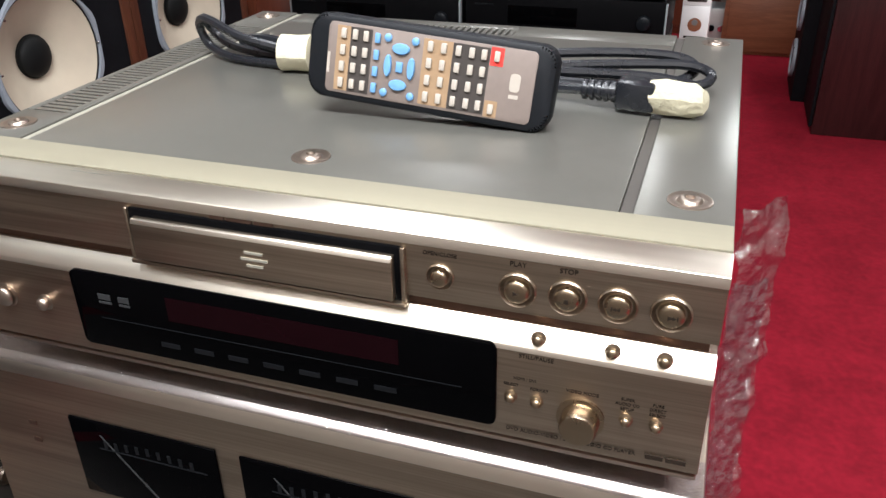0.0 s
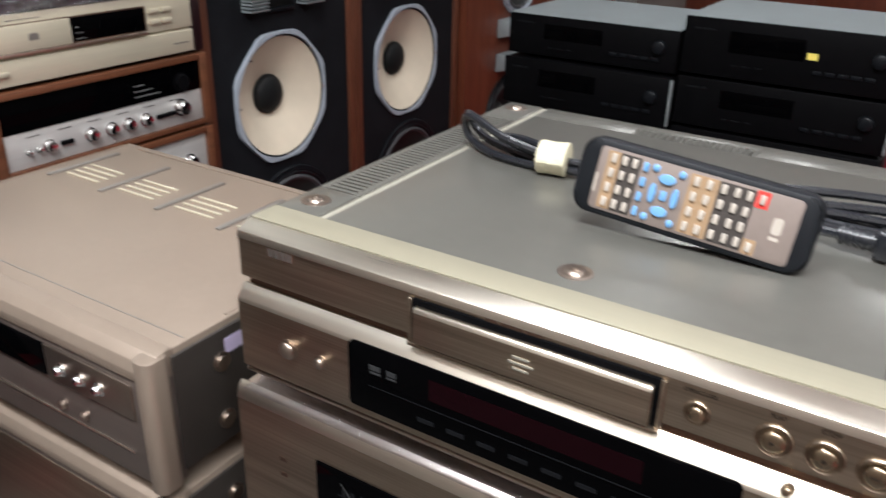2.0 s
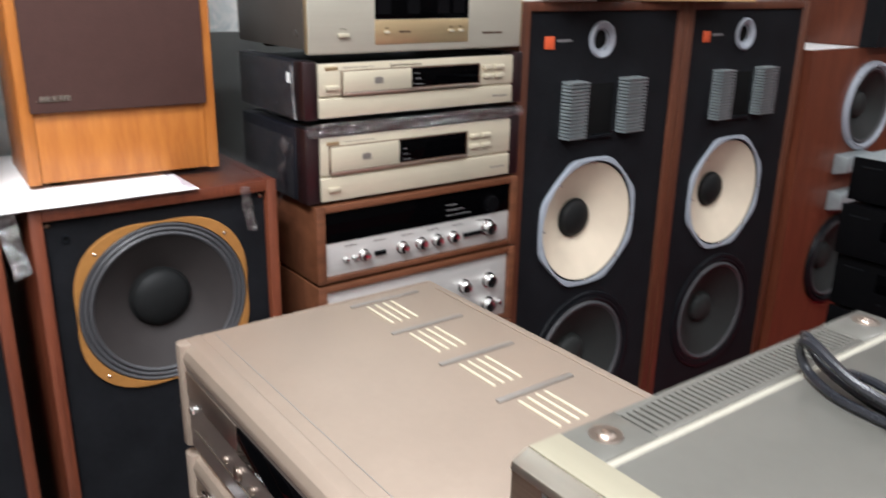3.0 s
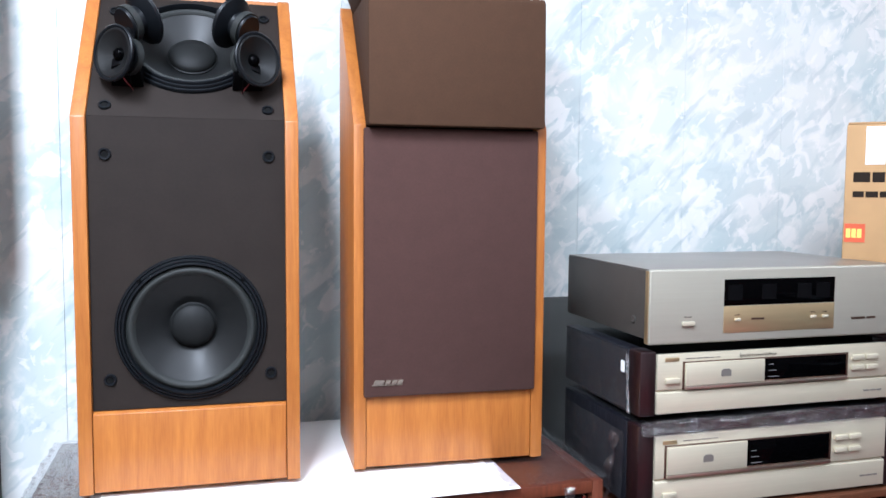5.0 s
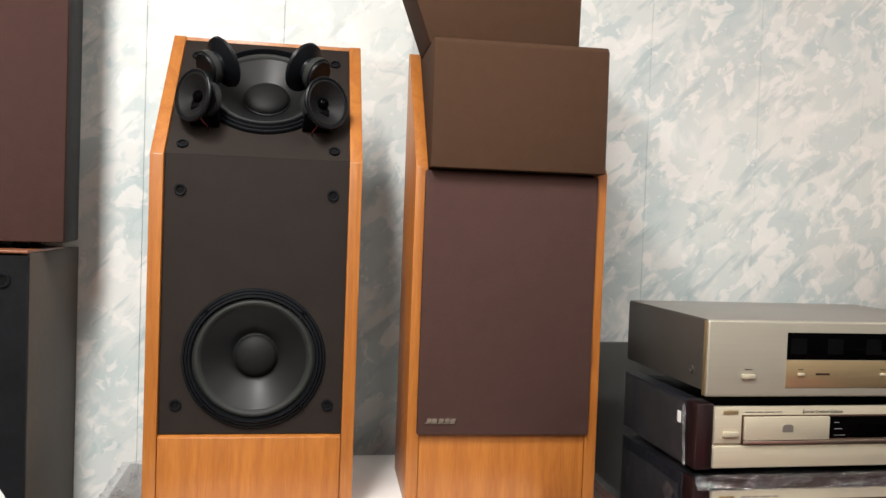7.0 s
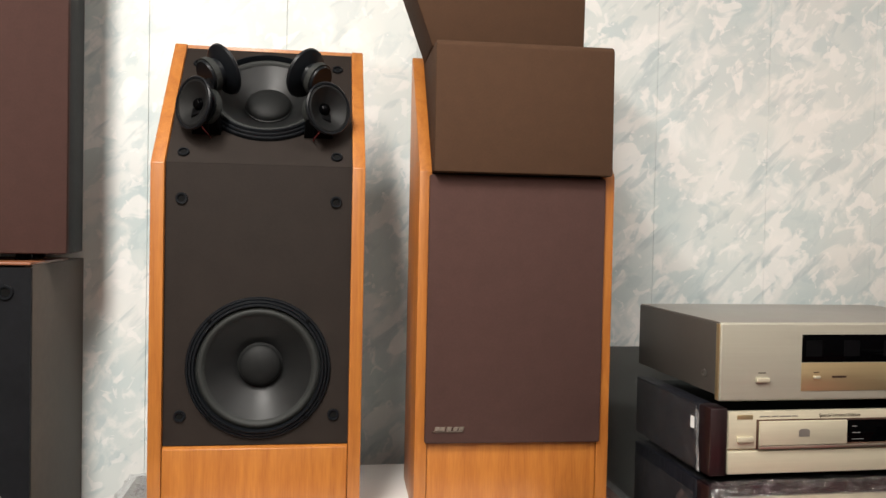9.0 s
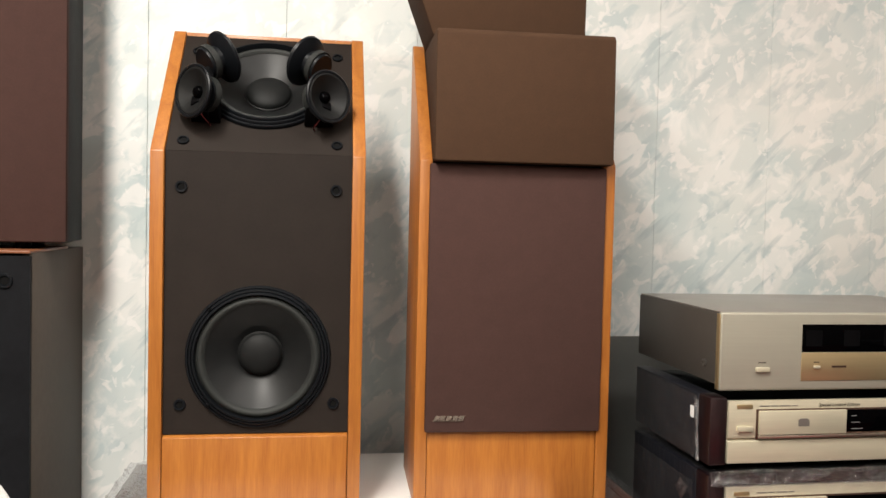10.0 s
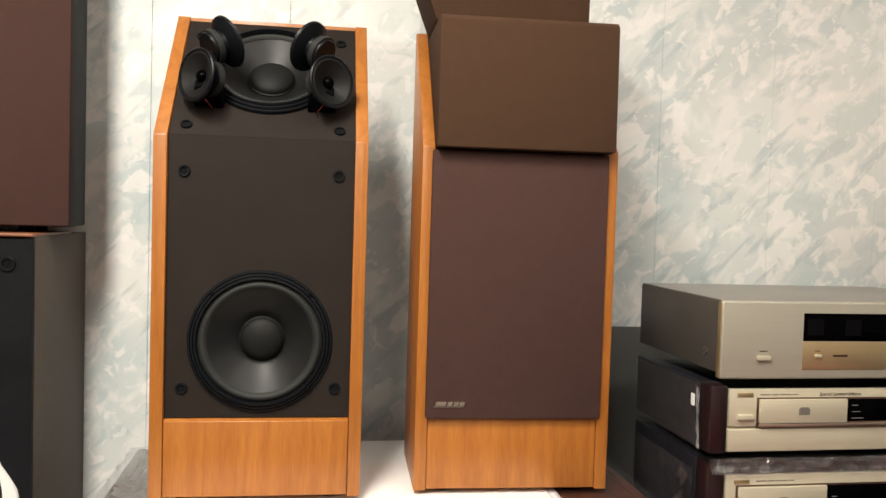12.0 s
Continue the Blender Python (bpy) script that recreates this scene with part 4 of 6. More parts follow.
def disc_player(z, h, upper):
    label = "champagne disc player with wooden cheeks, wrapped in film" if upper else "champagne disc player in dark wood case under torn film"
    t = thing("disc_player", stack_pose(z), label, "disc player", "wrapped disc players")
    wp = 0.2455
    part("chassis", box_bm(-wp + 0.002, wp - 0.002, 0.010, 0.295, 0.008, h - 0.003, 0.001), M["blackmatt"], t)
    for s in (-1, 1):
        a, b = sorted((s * (wp + 0.0005), s * (wp + 0.032)))
        part("wood_cheek", box_bm(a, b, 0.002, 0.045, 0.004, h + (0.006 if upper else 0.02), 0.004), M["cheek"], t, "dark rosewood cheek")
        part("side_cover", box_bm(a, b, 0.0452, 0.305, 0.006, h + (0.004 if upper else 0.018), 0.003), M["wrapped"], t, "side under tight clear film")
    if not upper:
        part("case_top", box_bm(-wp - 0.001, wp + 0.001, 0.004, 0.305, h + 0.002, h + 0.02, 0.001), M["cheek"], t)
    fp = part("front_panel", prism_bm([(0.0, 0.008), (0.0, h * 0.40), (0.006, h * 0.42), (0.006, h * 0.44), (0.0, h * 0.45), (0.0, h), (0.0096, h), (0.0096, 0.008)], -wp, wp, "x", 0.0007), M["cdgold"], t)
    zt0, zt1 = h * 0.50, h * 0.86
    x0, x1 = (-wp + 0.052, -wp + 0.212) if upper else (-wp + 0.021, -wp + 0.182)
    # dark plate on the panel face; the slot's shade is only its colour
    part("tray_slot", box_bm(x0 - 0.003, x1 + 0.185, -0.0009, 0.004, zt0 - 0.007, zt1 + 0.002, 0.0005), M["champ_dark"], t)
    tr = part("tray", box_bm(x0, x1, -0.007, -0.001, zt0, zt1, 0.0015), M["cdgold"], t, "champagne disc tray front")
    part("emblem", prism_bm([(-0.010, -0.006), (0.010, -0.006), (0.010, 0.004), (0.006, 0.007), (-0.006, 0.007), (-0.010, 0.004)], -0.0077, -0.0069, "y"), M["amptop"], tr, "", Matrix.Translation(((x0 + x1) / 2, 0, (zt0 + zt1) / 2)))
    part("display_window", box_bm(x1 + 0.001, x1 + 0.180, -0.0016, 0.004, zt0 + 0.001, zt1 - 0.001, 0.0005), M["blackgloss"], t)
    part("tray_lip", box_bm(x0, x1 + 0.181, -0.006, -0.0012, zt0 - 0.006, zt0 - 0.001, 0.0008), M["champ_pol"], t)
    bx = x1 + 0.192
    for i in range(2):
        for j in range(2):
            part("key", box_bm(bx + i * 0.032, bx + i * 0.032 + 0.026, -0.006, -0.0002, h * (0.58 + 0.17 * j), h * (0.58 + 0.17 * j) + 0.009, 0.0015), M["cdgold"], t)
    pz = h * 0.55 if upper else h * 0.20
    part("power_key", box_bm(-wp + 0.014, -wp + 0.042, -0.006, -0.0002, pz, pz + 0.009, 0.0015), M["cdgold"], t)
    part("brand_plate", box_bm(-wp + 0.014, -wp + 0.042, -0.0012, -0.0001, h * 0.89, h * 0.89 + 0.007, 0.0003), M["goldpanel"], t)
    if upper:
        text_part("Special Limited Edition", 0.0085, M["darkprint"], t, Matrix.Translation((-0.045, -0.0003, h * 0.925)) @ FRONT, shear=0.35)
    bars(t, -wp + 0.055, h * 0.915, 0.0, (0.018, 0.012, 0.02, 0.010), 0.0018, 0.003, M["amptop"])
    for i in range(3):
        part("display_print", box_bm(x1 + 0.012, x1 + 0.034 - 0.006 * i, -0.002, -0.0017, zt0 + 0.006 + 0.011 * i, zt0 + 0.0072 + 0.011 * i), M["lightprint"], t)
    bars(t, 0.19, h * 0.2, 0.0, (0.012, 0.014, 0.010), 0.003, 0.002, M["amptop"])
    for fx in (-0.19, 0.19):
        for fy in (0.05, 0.26):
            part("foot", lathe_bm([(0.02, 0), (0.022, 0.003), (0.022, 0.0079)], 16, Matrix.Translation((fx, fy, 0))), M["blackmatt"], t)
    return t


disc_player(0.985, 0.112, True)
disc_player(0.8165, 0.137, False)
part_ = part("plastic_wrap", crumple_bm((0, 0.565, 0), (-0.30, 0, 0), 80, 44, 0.003, 11, (-1.318, 0.427, 0.980), 20), M["film"], smooth=180)
tagged(part_, "crinkled clear film between the disc players", "plastic wrap")
part_ = part("plastic_wrap", crumple_bm((0, 0.555, 0.0), (0.004, 0, -0.024), 70, 8, 0.006, 12, (-1.326, 0.433, 0.982), 34), M["bunched"], smooth=180)
tagged(part_, "crinkled clear film hanging along the player top", "plastic wrap")
part_ = part("plastic_wrap", crumple_bm((-0.02, -0.004, -0.13), (0.035, -0.012, -0.01), 30, 12, 0.010, 13, (-1.40, 0.417, 0.955), 30), M["bunched"], smooth=180)
tagged(part_, "torn clear film hanging from the player side", "plastic wrap")
part_ = part("plastic_wrap", crumple_bm((0.0, 0.004, -0.105), (-0.011, 0.0, 0.0), 40, 8, 0.003, 15, (-1.362, 0.4265, 1.094), 30), M["foldfilm"], smooth=180)
tagged(part_, "whitish folded film edge on the player side", "plastic wrap")
part_ = part("plastic_wrap", crumple_bm((-0.255, 0.0, 0.0), (0.0, 0.0, 0.108), 60, 26, 0.0022, 16, (-1.374, 0.4285, 0.991), 24), M["wrap"], smooth=180)
tagged(part_, "tight clear film over the side of the disc player", "plastic wrap")
part_ = part("plastic_wrap", crumple_bm((-0.255, 0.0, 0.0), (0.0, 0.0, 0.125), 60, 26, 0.003, 17, (-1.378, 0.4275, 0.826), 22), M["wrap"], smooth=180)
tagged(part_, "loose clear film over the side of the lower player", "plastic wrap")
tagged(part("paper_tag", box_bm(-1.385, -1.372, 0.4235, 0.4241, 1.060, 1.080), M["whiteprint"]), "small white paper tag stuck on the wrapped player", "label")


def wood_receiver(z, h, kind_, label, depth=0.36):
    t = thing("receiver" if kind_ == 0 else "integrated_amplifier", pose(-1.329, 0.715, z, 0, 0, WEST), label, "receiver" if kind_ == 0 else "amplifier")
    w = 0.268
    for s in (-1, 1):
        a, b = sorted((s * w, s * (w - 0.020)))
        part("case_side", box_bm(a, b, -0.006, depth, 0.006, h, 0.0015), M["casewood"], t)
    part("case_top", box_bm(-w + 0.0202, w - 0.0202, -0.006, depth, h - 0.014, h - 0.0003, 0.0012), M["casewood"], t)
    part("case_bottom", box_bm(-w + 0.0202, w - 0.0202, -0.004, depth, 0.0063, 0.018, 0.001), M["casewood"], t)
    part("chassis", box_bm(-w + 0.022, w - 0.022, 0.012, depth - 0.01, 0.0185, h - 0.0145), M["blackmatt"], t)
    v = w - 0.0206
    zt = h - 0.0146
    def knob(x, zz, r, d=0.016, mat="chrome"):
        part("knob", lathe_bm([(r * 1.25, 0), (r * 1.25, 0.002), (r, 0.0025), (r, d * 0.9), (r * 0.9, d), (r * 0.3, d * 0.93), (0.0004, d * 0.93)], 24), M[mat], t, "", at_front(x, 0.002, zz))
    if kind_ == 0:
        part("dial_glass", box_bm(-v, v, 0.0, 0.010, 0.091, zt, 0.0008), M["blackgloss"], t, "black tuning dial glass")
        part("lower_panel", box_bm(-v, v, 0.002, 0.011, 0.0187, 0.0905, 0.0008), M["silver"], t, "silver control panel")
        for x, r in ((-0.155, 0.011), (-0.058, 0.012), (-0.008, 0.012), (0.036, 0.012), (0.081, 0.012)):
            knob(x, 0.052, r)
        knob(0.183, 0.058, 0.016, 0.02)
        for x in (-0.20, -0.178):
            knob(x, 0.05, 0.005, 0.012)
        knob(0.19, 0.115, 0.018, 0.012, "blackmatt")
        for x in (-0.115, 0.125, 0.15):
            part("switch", box_bm(x - 0.014, x + 0.014, -0.004, 0.0018, 0.046, 0.055, 0.001), M["blackmatt"], t)
        for q in range(3):
            part("dial_print", box_bm(0.06, 0.06 + 0.07 - 0.02 * q, -0.0006, 0.0, 0.104 + 0.012 * q, 0.1055 + 0.012 * q), M["lightprint"], t)
        for q in range(6):
            part("print_bar", box_bm(-0.20 + q * 0.07, -0.17 + q * 0.07, 0.0014, 0.0018, 0.078, 0.0795), M["darkprint"], t)
    else:
        part("front_panel", box_bm(-v, v, 0.002, 0.011, 0.0187, zt, 0.0008), M["silver"], t, "silver control panel")
        zr = (0.055, 0.118) if h > 0.17 else (0.06,)
        for zz in zr:
            for x, r in ((-0.197, 0.013), (-0.132, 0.012), (0.118, 0.014), (0.192, 0.016)):
                knob(x, zz, r, 0.018)
        for x in (-0.06, 0.01, 0.05):
            for zz in zr:
                part("switch", box_bm(x - 0.010, x + 0.010, -0.006, 0.0018, zz - 0.006, zz + 0.006, 0.0012), M["chrome"], t)
        knob(0.225, zr[0], 0.006, 0.012)
    for fx in (-0.2, 0.2):
        for fy in (0.04, 0.3):
            part("foot", lathe_bm([(0.016, 0), (0.018, 0.002), (0.018, 0.0061)], 16, Matrix.Translation((fx, fy, 0))), M["blackmatt"], t)
    return t


wood_receiver(0.643, 0.1725, 0, "wood-cased receiver with black dial and silver knobs")
wood_receiver(0.448, 0.194, 1, "wood-cased integrated amplifier with silver panel and knobs")
wood_receiver(0.300, 0.147, 1, "wood-cased amplifier near the bottom of the stack")
tagged(part("plinth_box", box_bm(-1.70, -1.31, 0.43, 0.99, FLOOR, 0.2995, 0.003), M["rosewood"]), "plain dark box carrying the component stack", "box")


# ---- tall black monitors ----
def octo(a):
    k = abs(((a + math.pi / 8) % (math.pi / 4)) - math.pi / 8)
    return 1.0 + (0.985 / math.cos(k) - 1.0) * 0.7


def tall_monitor(y, label):
    t = thing("tall_monitor_speaker", pose(-1.365, y, FLOOR, 0, 0, WEST), label, "speaker", "tall black monitors")
    w, h = 0.298, 1.270
    for s in (-1, 1):
        a, b = sorted((s * w, s * (w - 0.032)))
        part("side_panel", box_bm(a, b, 0, 0.42, 0, h, 0.002), M["walnut"], t)
    part("top_panel", box_bm(-w + 0.0322, w - 0.0322, 0.001, 0.42, h - 0.022, h - 0.0005, 0.002), M["walnut"], t)
    part("bottom_panel", box_bm(-w + 0.0322, w - 0.0322, 0.0, 0.42, 0.0005, 0.055, 0.002), M["redwood"], t)
    part("front_baffle", plate_bm(-w + 0.0323, w - 0.0323, 0.008, 0.028, 0.0552, h - 0.0222, [(-0.022, 0.702, 0.165), (-0.008, 0.300, 0.168), (-0.018, 1.178, 0.026)]), M["blackcab"], t)
    part("back_panel", box_bm(-w + 0.0323, w - 0.0323, 0.40, 0.418, 0.0552, h - 0.0222), M["blackcab"], t)
    x0 = -0.018
    part("badge", box_bm(x0 - 0.196, x0 - 0.164, 0.005, 0.0078, 1.160, 1.190, 0.001), M["orangeprint"], t, "square orange badge")
    part("badge_bar", box_bm(x0 - 0.155, x0 - 0.105, 0.0066, 0.0078, 1.176, 1.182), M["lightprint"], t)
    part("port", lathe_bm([(0.046, -0.034), (0.046, 0.004), (0.042, 0.008), (0.030, 0.004), (0.024, -0.004), (0.020, -0.030), (0.0004, -0.030)], 36), M["greyframe"], t, "grey ring tweeter", at_front(x0, 0.008, 1.178))
    # flat black pieces paint the shade in the throat and horn mouth
    part("port_throat", lathe_bm([(0.0235, -0.009), (0.0235, -0.007), (0.0004, -0.007)], 24), M["openingshade"], t, "", at_front(x0, 0.008, 1.178))
    horn = part("horn_mouth", box_bm(x0 - 0.045, x0 + 0.055, 0.004, 0.0078, 0.94, 1.07, 0.001), M["openingshade"], t)
    part("horn_ledge", box_bm(x0 - 0.045, x0 + 0.055, -0.004, 0.0078, 0.930, 0.9395, 0.001), M["basket"], t)
    slat = None
    for sx, wd in ((-0.098, 0.062), (0.112, 0.072)):
        for k in range(17):
            mm = Matrix.Translation((x0 + sx, 0, 0.939 + k * 0.0085)) @ Matrix.Diagonal((wd / 0.085, 1, 1, 1))
            if slat is None:
                slat = part("lens_slat", prism_bm([(0.008, 0.0), (-0.028, 0.0012), (-0.030, 0.0055), (0.008, 0.0060)], -0.0425, 0.0425, "x"), M["lens"], t)
                slat.matrix_basis = mm
            else:
                share(slat, mm, t)
    driver(t, Matrix.Translation((x0 - 0.004, 0.008, 0.702)), 0.170, "midrange", "creamcone", "basket", "dustcap", "greyframe", capr=0.31, depth=0.36, roll=0.035, ribs=1, shape=octo, frame_out=1.05, proud=0.010, screws=8, label="white-coned driver in a grey eight-sided frame")
    driver(t, Matrix.Translation((x0 + 0.010, 0.008, 0.300)), 0.196, "woofer", "surround", "tansurr", "surround", "basket", capr=0.26, depth=0.26, roll=0.10, ribs=1, label="dark woofer near the base")
    return t


tall_monitor(1.302, "tall black monitor with white midrange cone and walnut sides")
tall_monitor(1.901, "tall black monitor with white midrange cone and orange badge")


def carton(x, y, z, w, d, h, turn, label):
    t = thing("cardboard_box", pose(x, y, z, 0, 0, turn), label, "cardboard box", "cartons on the monitors")
    part("carton_body", box_bm(-w / 2, w / 2, 0, d, 0.0, h, 0.004), M["card"], t)
    part("top_flap", box_bm(-w / 2 + 0.002, -0.002, 0.002, d - 0.002, h + 0.0003, h + 0.004, 0.001), M["card"], t)
    part("top_flap", box_bm(0.002, w / 2 - 0.002, 0.002, d - 0.002, h + 0.0003, h + 0.004, 0.001), M["card"], t)
    part("bottom_fold", box_bm(-w / 2 - 0.001, w / 2 + 0.001, -0.004, -0.0002, 0.0, 0.012, 0.001), M["card"], t)
    return t


t = carton(-1.333, 1.082, 1.2235, 0.36, 0.30, 0.29, 45, "brown carton with navy and red prints on the monitor top")
bars(t, -0.165, 0.175, 0.0, (0.030, 0.022, 0.026, 0.012), 0.020, 0.004, M["darkprint"])
bars(t, -0.165, 0.145, 0.0, (0.020, 0.022, 0.020, 0.018, 0.012), 0.012, 0.003, M["darkprint"])
part("navy_print", prism_bm([(0.06, 0.12), (0.175, 0.12), (0.175, 0.215), (0.13, 0.205), (0.10, 0.165)], -0.0008, 0.0004, "y"), M["navy"], t)
part("label", box_bm(0.115, 0.165, -0.0016, -0.0009, 0.168, 0.205), M["whiteprint"], t)
part("label", box_bm(-0.09, -0.03, -0.0012, 0.0004, 0.12, 0.145), M["greenprint"], t)
part("label", box_bm(-0.03, 0.04, -0.0012, 0.0004, 0.12, 0.145), M["whiteprint"], t)
lb = part("label", box_bm(0.05, 0.165, -0.0017, -0.0009, 0.103, 0.145), M["redprint"], t)
bars(lb, 0.06, 0.115, -0.0017, (0.018,) * 4, 0.018, 0.004, M["yellowprint"])
lb = part("label", box_bm(-0.177, -0.140, -0.0012, 0.0004, 0.055, 0.092), M["orangeprint"], t)
bars(lb, -0.174, 0.064, -0.0012, (0.008,) * 3, 0.018, 0.002, M["yellowprint"])
part("label", box_bm(-0.145, -0.110, -0.0012, 0.0004, 0.21, 0.285), M["whiteprint"], t)
t = carton(-1.33, 1.52, 1.212, 0.46, 0.34, 0.27, 72, "brown carton with printed lines and a navy corner")
for q in range(4):
    bars(t, -0.20, 0.20 - 0.035 * q, 0.0, (0.06, 0.05, 0.04), 0.012, 0.006, M["champ_dark"])
part("navy_print", prism_bm([(-0.02, 0.02), (0.2, 0.02), (0.2, 0.12)], -0.0008, 0.0004, "y"), M["navy"], t)
tagged(part("foam_sheet", box_bm(-1.56, -1.37, 1.01, 1.25, 1.2105, 1.2232, 0.002), M["whiteprint"]), "white foam sheet under the carton", "sheet")

# ---- mahogany speaker beyond the monitors ----
t = thing("mahogany_speaker", pose(-1.34, 2.515, FLOOR, 0, 0, WEST), "reddish mahogany speaker with grey cones and slatted horns", "speaker")
part("cabinet", box_bm(-0.30, 0.30, 0.08, 0.42, 0, 1.12, 0.004), M["redwood"], t)
part("front_baffle", plate_bm(-0.30, 0.30, 0.0, 0.0798, 0.0, 1.12, [(0.09, 0.92, 0.133), (0.03, 0.37, 0.146)]), M["redwood"], t)
driver(t, Matrix.Translation((0.09, -0.001, 0.92)), 0.155, "midrange", "surround", "tansurr", "surround", "greyframe", capr=0.3, depth=0.3, proud=0.012, label="grey cone driver")
driver(t, Matrix.Translation((0.03, -0.001, 0.37)), 0.17, "woofer", "surround", "tansurr", "surround", "basket", capr=0.3, depth=0.3, proud=0.012, label="grey cone driver")
for zz in (0.60, 0.73):
    part("horn", prism_bm([(0, -0.035), (-0.05, -0.022), (-0.05, 0.03), (0, 0.035)], -0.07, 0.11, "x", 0.002), M["lens"], t, "", Matrix.Translation((0, -0.0005, zz)))
tagged(part("paper_sheet", box_bm(-1.60, -1.36, 2.22, 2.52, 1.0605, 1.062), M["whiteprint"]), "white paper on the mahogany speaker", "paper")
t = thing("mahogany_speaker", pose(-1.42, 3.35, FLOOR, 0, 0, WEST), "large reddish wooden speaker with a grey cone against the wall", "speaker")
part("cabinet", box_bm(-0.52, 0.52, 0.08, 0.45, 0, 1.55, 0.004), M["redwood"], t)
part("front_baffle", plate_bm(-0.52, 0.52, 0.0, 0.0798, 0.0, 1.55, [(-0.10, 1.22, 0.134)]), M["redwood"], t)
driver(t, Matrix.Translation((-0.10, -0.001, 1.22)), 0.155, "midrange", "surround", "tansurr", "surround", "greyframe", capr=0.3, depth=0.3, proud=0.012, label="grey cone driver")
part("ledge", box_bm(-0.52, 0.52, -0.05, -0.0005, 1.0, 1.03, 0.003), M["brownwood"], t)
t = thing("brown_bookshelf_speaker", pose(-1.30, 2.66, 1.0625, 0, 0, WEST), "brown wood speaker standing on another speaker", "speaker")
part("cabinet", box_bm(-0.14, 0.14, 0.06, 0.26, 0, 0.42, 0.003), M["redwood"], t)
part("front_baffle", plate_bm(-0.14, 0.14, 0.0, 0.0598, 0.0, 0.42, [(0.0, 0.15, 0.077)]), M["blackcab"], t)
driver(t, Matrix.Translation((0.0, -0.001, 0.15)), 0.09, "woofer", "surround", "tansurr", "dustcap", "basket", proud=0.008)


# ---- champagne disc player, nearest the camera ----
PZ = 0.862
pl = thing("large_disc_player", pose(0, 0, PZ), "champagne-gold disc player with grey satin cover, tray shut", "disc player")
hp = 0.1365        # cover height above the base
part("chassis", box_bm(-0.213, 0.2125, 0.03, 0.385, 0.020, hp - 0.004, 0.002), M["topgrey"], pl, "grey side walls")
upper = [(0.036, hp), (0.012, hp - 0.0005), (0.0001, hp - 0.0060), (-0.0008, hp - 0.0098), (-0.0006, hp - 0.038), (0.006, hp - 0.0395), (0.036, hp - 0.0395)]
part("upper_fascia", prism_bm(upper, -0.217, 0.2165, "x", 0.0006), M["champ"], pl, "brushed champagne upper fascia")
# real bevel; its white glare is helped by the pale colour
part("lip_bevel", prism_bm([(0.0118, hp + 0.0004), (-0.0006, hp - 0.0048), (-0.0018, hp - 0.0098), (-0.0006, hp - 0.0098), (0.003, hp - 0.0075), (0.0118, hp - 0.002)], -0.2172, 0.2167, "x", 0.0004), M["champ_pol"], pl, "polished bevel along the top edge, paled for its highlight")
part("lip_band", box_bm(-0.2168, 0.2163, 0.0122, 0.0365, hp - 0.002, hp + 0.0012, 0.0004), M["champ_flat"], pl, "pale gold band behind the bevel")
# groove floor coloured darker than the fascias above and below
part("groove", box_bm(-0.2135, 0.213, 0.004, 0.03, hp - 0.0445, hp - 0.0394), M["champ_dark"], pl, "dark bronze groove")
lower = [(0.03, hp - 0.0445), (0.002, hp - 0.0445), (-0.0050, hp - 0.0530), (-0.0058, hp - 0.055), (-0.0052, hp - 0.1065), (-0.001, hp - 0.1095), (0.03, hp - 0.1095)]
part("lower_fascia", prism_bm(lower, -0.217, 0.2165, "x", 0.0006), M["champ"], pl, "brushed champagne lower fascia")
part("band_bevel", prism_bm([(0.002, hp - 0.0442), (-0.0053, hp - 0.0528), (-0.0063, hp - 0.0552), (-0.0046, hp - 0.0552), (0.003, hp - 0.047)], -0.2171, 0.2166, "x", 0.0003), M["champ_pol"], pl, "polished band under the groove, paled for its highlight")
part("copper_base_edge", box_bm(-0.2165, 0.216, -0.0035, 0.02, hp - 0.1125, hp - 0.1097, 0.001), M["copper"], pl)
# cover: centre sheet, two side strips and the slotted vents
cz0, cz1 = hp - 0.0035, hp + 0.0002
part("cover_sheet", box_bm(-0.174, 0.1655, 0.0372, 0.352, cz0, cz1, 0.0005), M["topgrey"], pl, "grey satin cover sheet")
part("cover_sheet", box_bm(-0.174, -0.075, 0.3522, 0.386, cz0, cz1, 0.0005), M["topgrey"], pl)
part("cover_sheet", box_bm(0.035, 0.1655, 0.3522, 0.386, cz0, cz1, 0.0005), M["topgrey"], pl)
# matching grooves: the left coloured as lit, the right as shaded
part("groove_strip", box_bm(-0.1802, -0.1742, 0.0372, 0.386, cz0 - 0.001, cz1 - 0.0012), M["ampsilver"], pl)
part("groove_strip", box_bm(0.1657, 0.1718, 0.0372, 0.386, cz0 - 0.001, cz1 - 0.0022), M["ampside"], pl)
part("side_strip", box_bm(0.172, 0.2165, 0.0372, 0.386, cz0, cz1, 0.0006), M["topgrey"], pl)
part("side_strip", box_bm(-0.217, -0.1804, 0.0372, 0.084, cz0, cz1, 0.0006), M["topgrey"], pl)
part("side_strip", box_bm(-0.217, -0.1804, 0.328, 0.386, cz0, cz1, 0.0006), M["topgrey"], pl)
part("side_rail", box_bm(-0.217, -0.2112, 0.0842, 0.3278, cz0, cz1, 0.0006), M["topgrey"], pl)
part("side_rail", box_bm(-0.1868, -0.1804, 0.0842, 0.3278, cz0, cz1, 0.0006), M["topgrey"], pl)
# black sheet under the slats carries the shade of the vent
part("vent_well", box_bm(-0.2110, -0.1870, 0.0842, 0.3278, cz0 - 0.004, cz0 - 0.002), M["openingshade"], pl)
slat = None
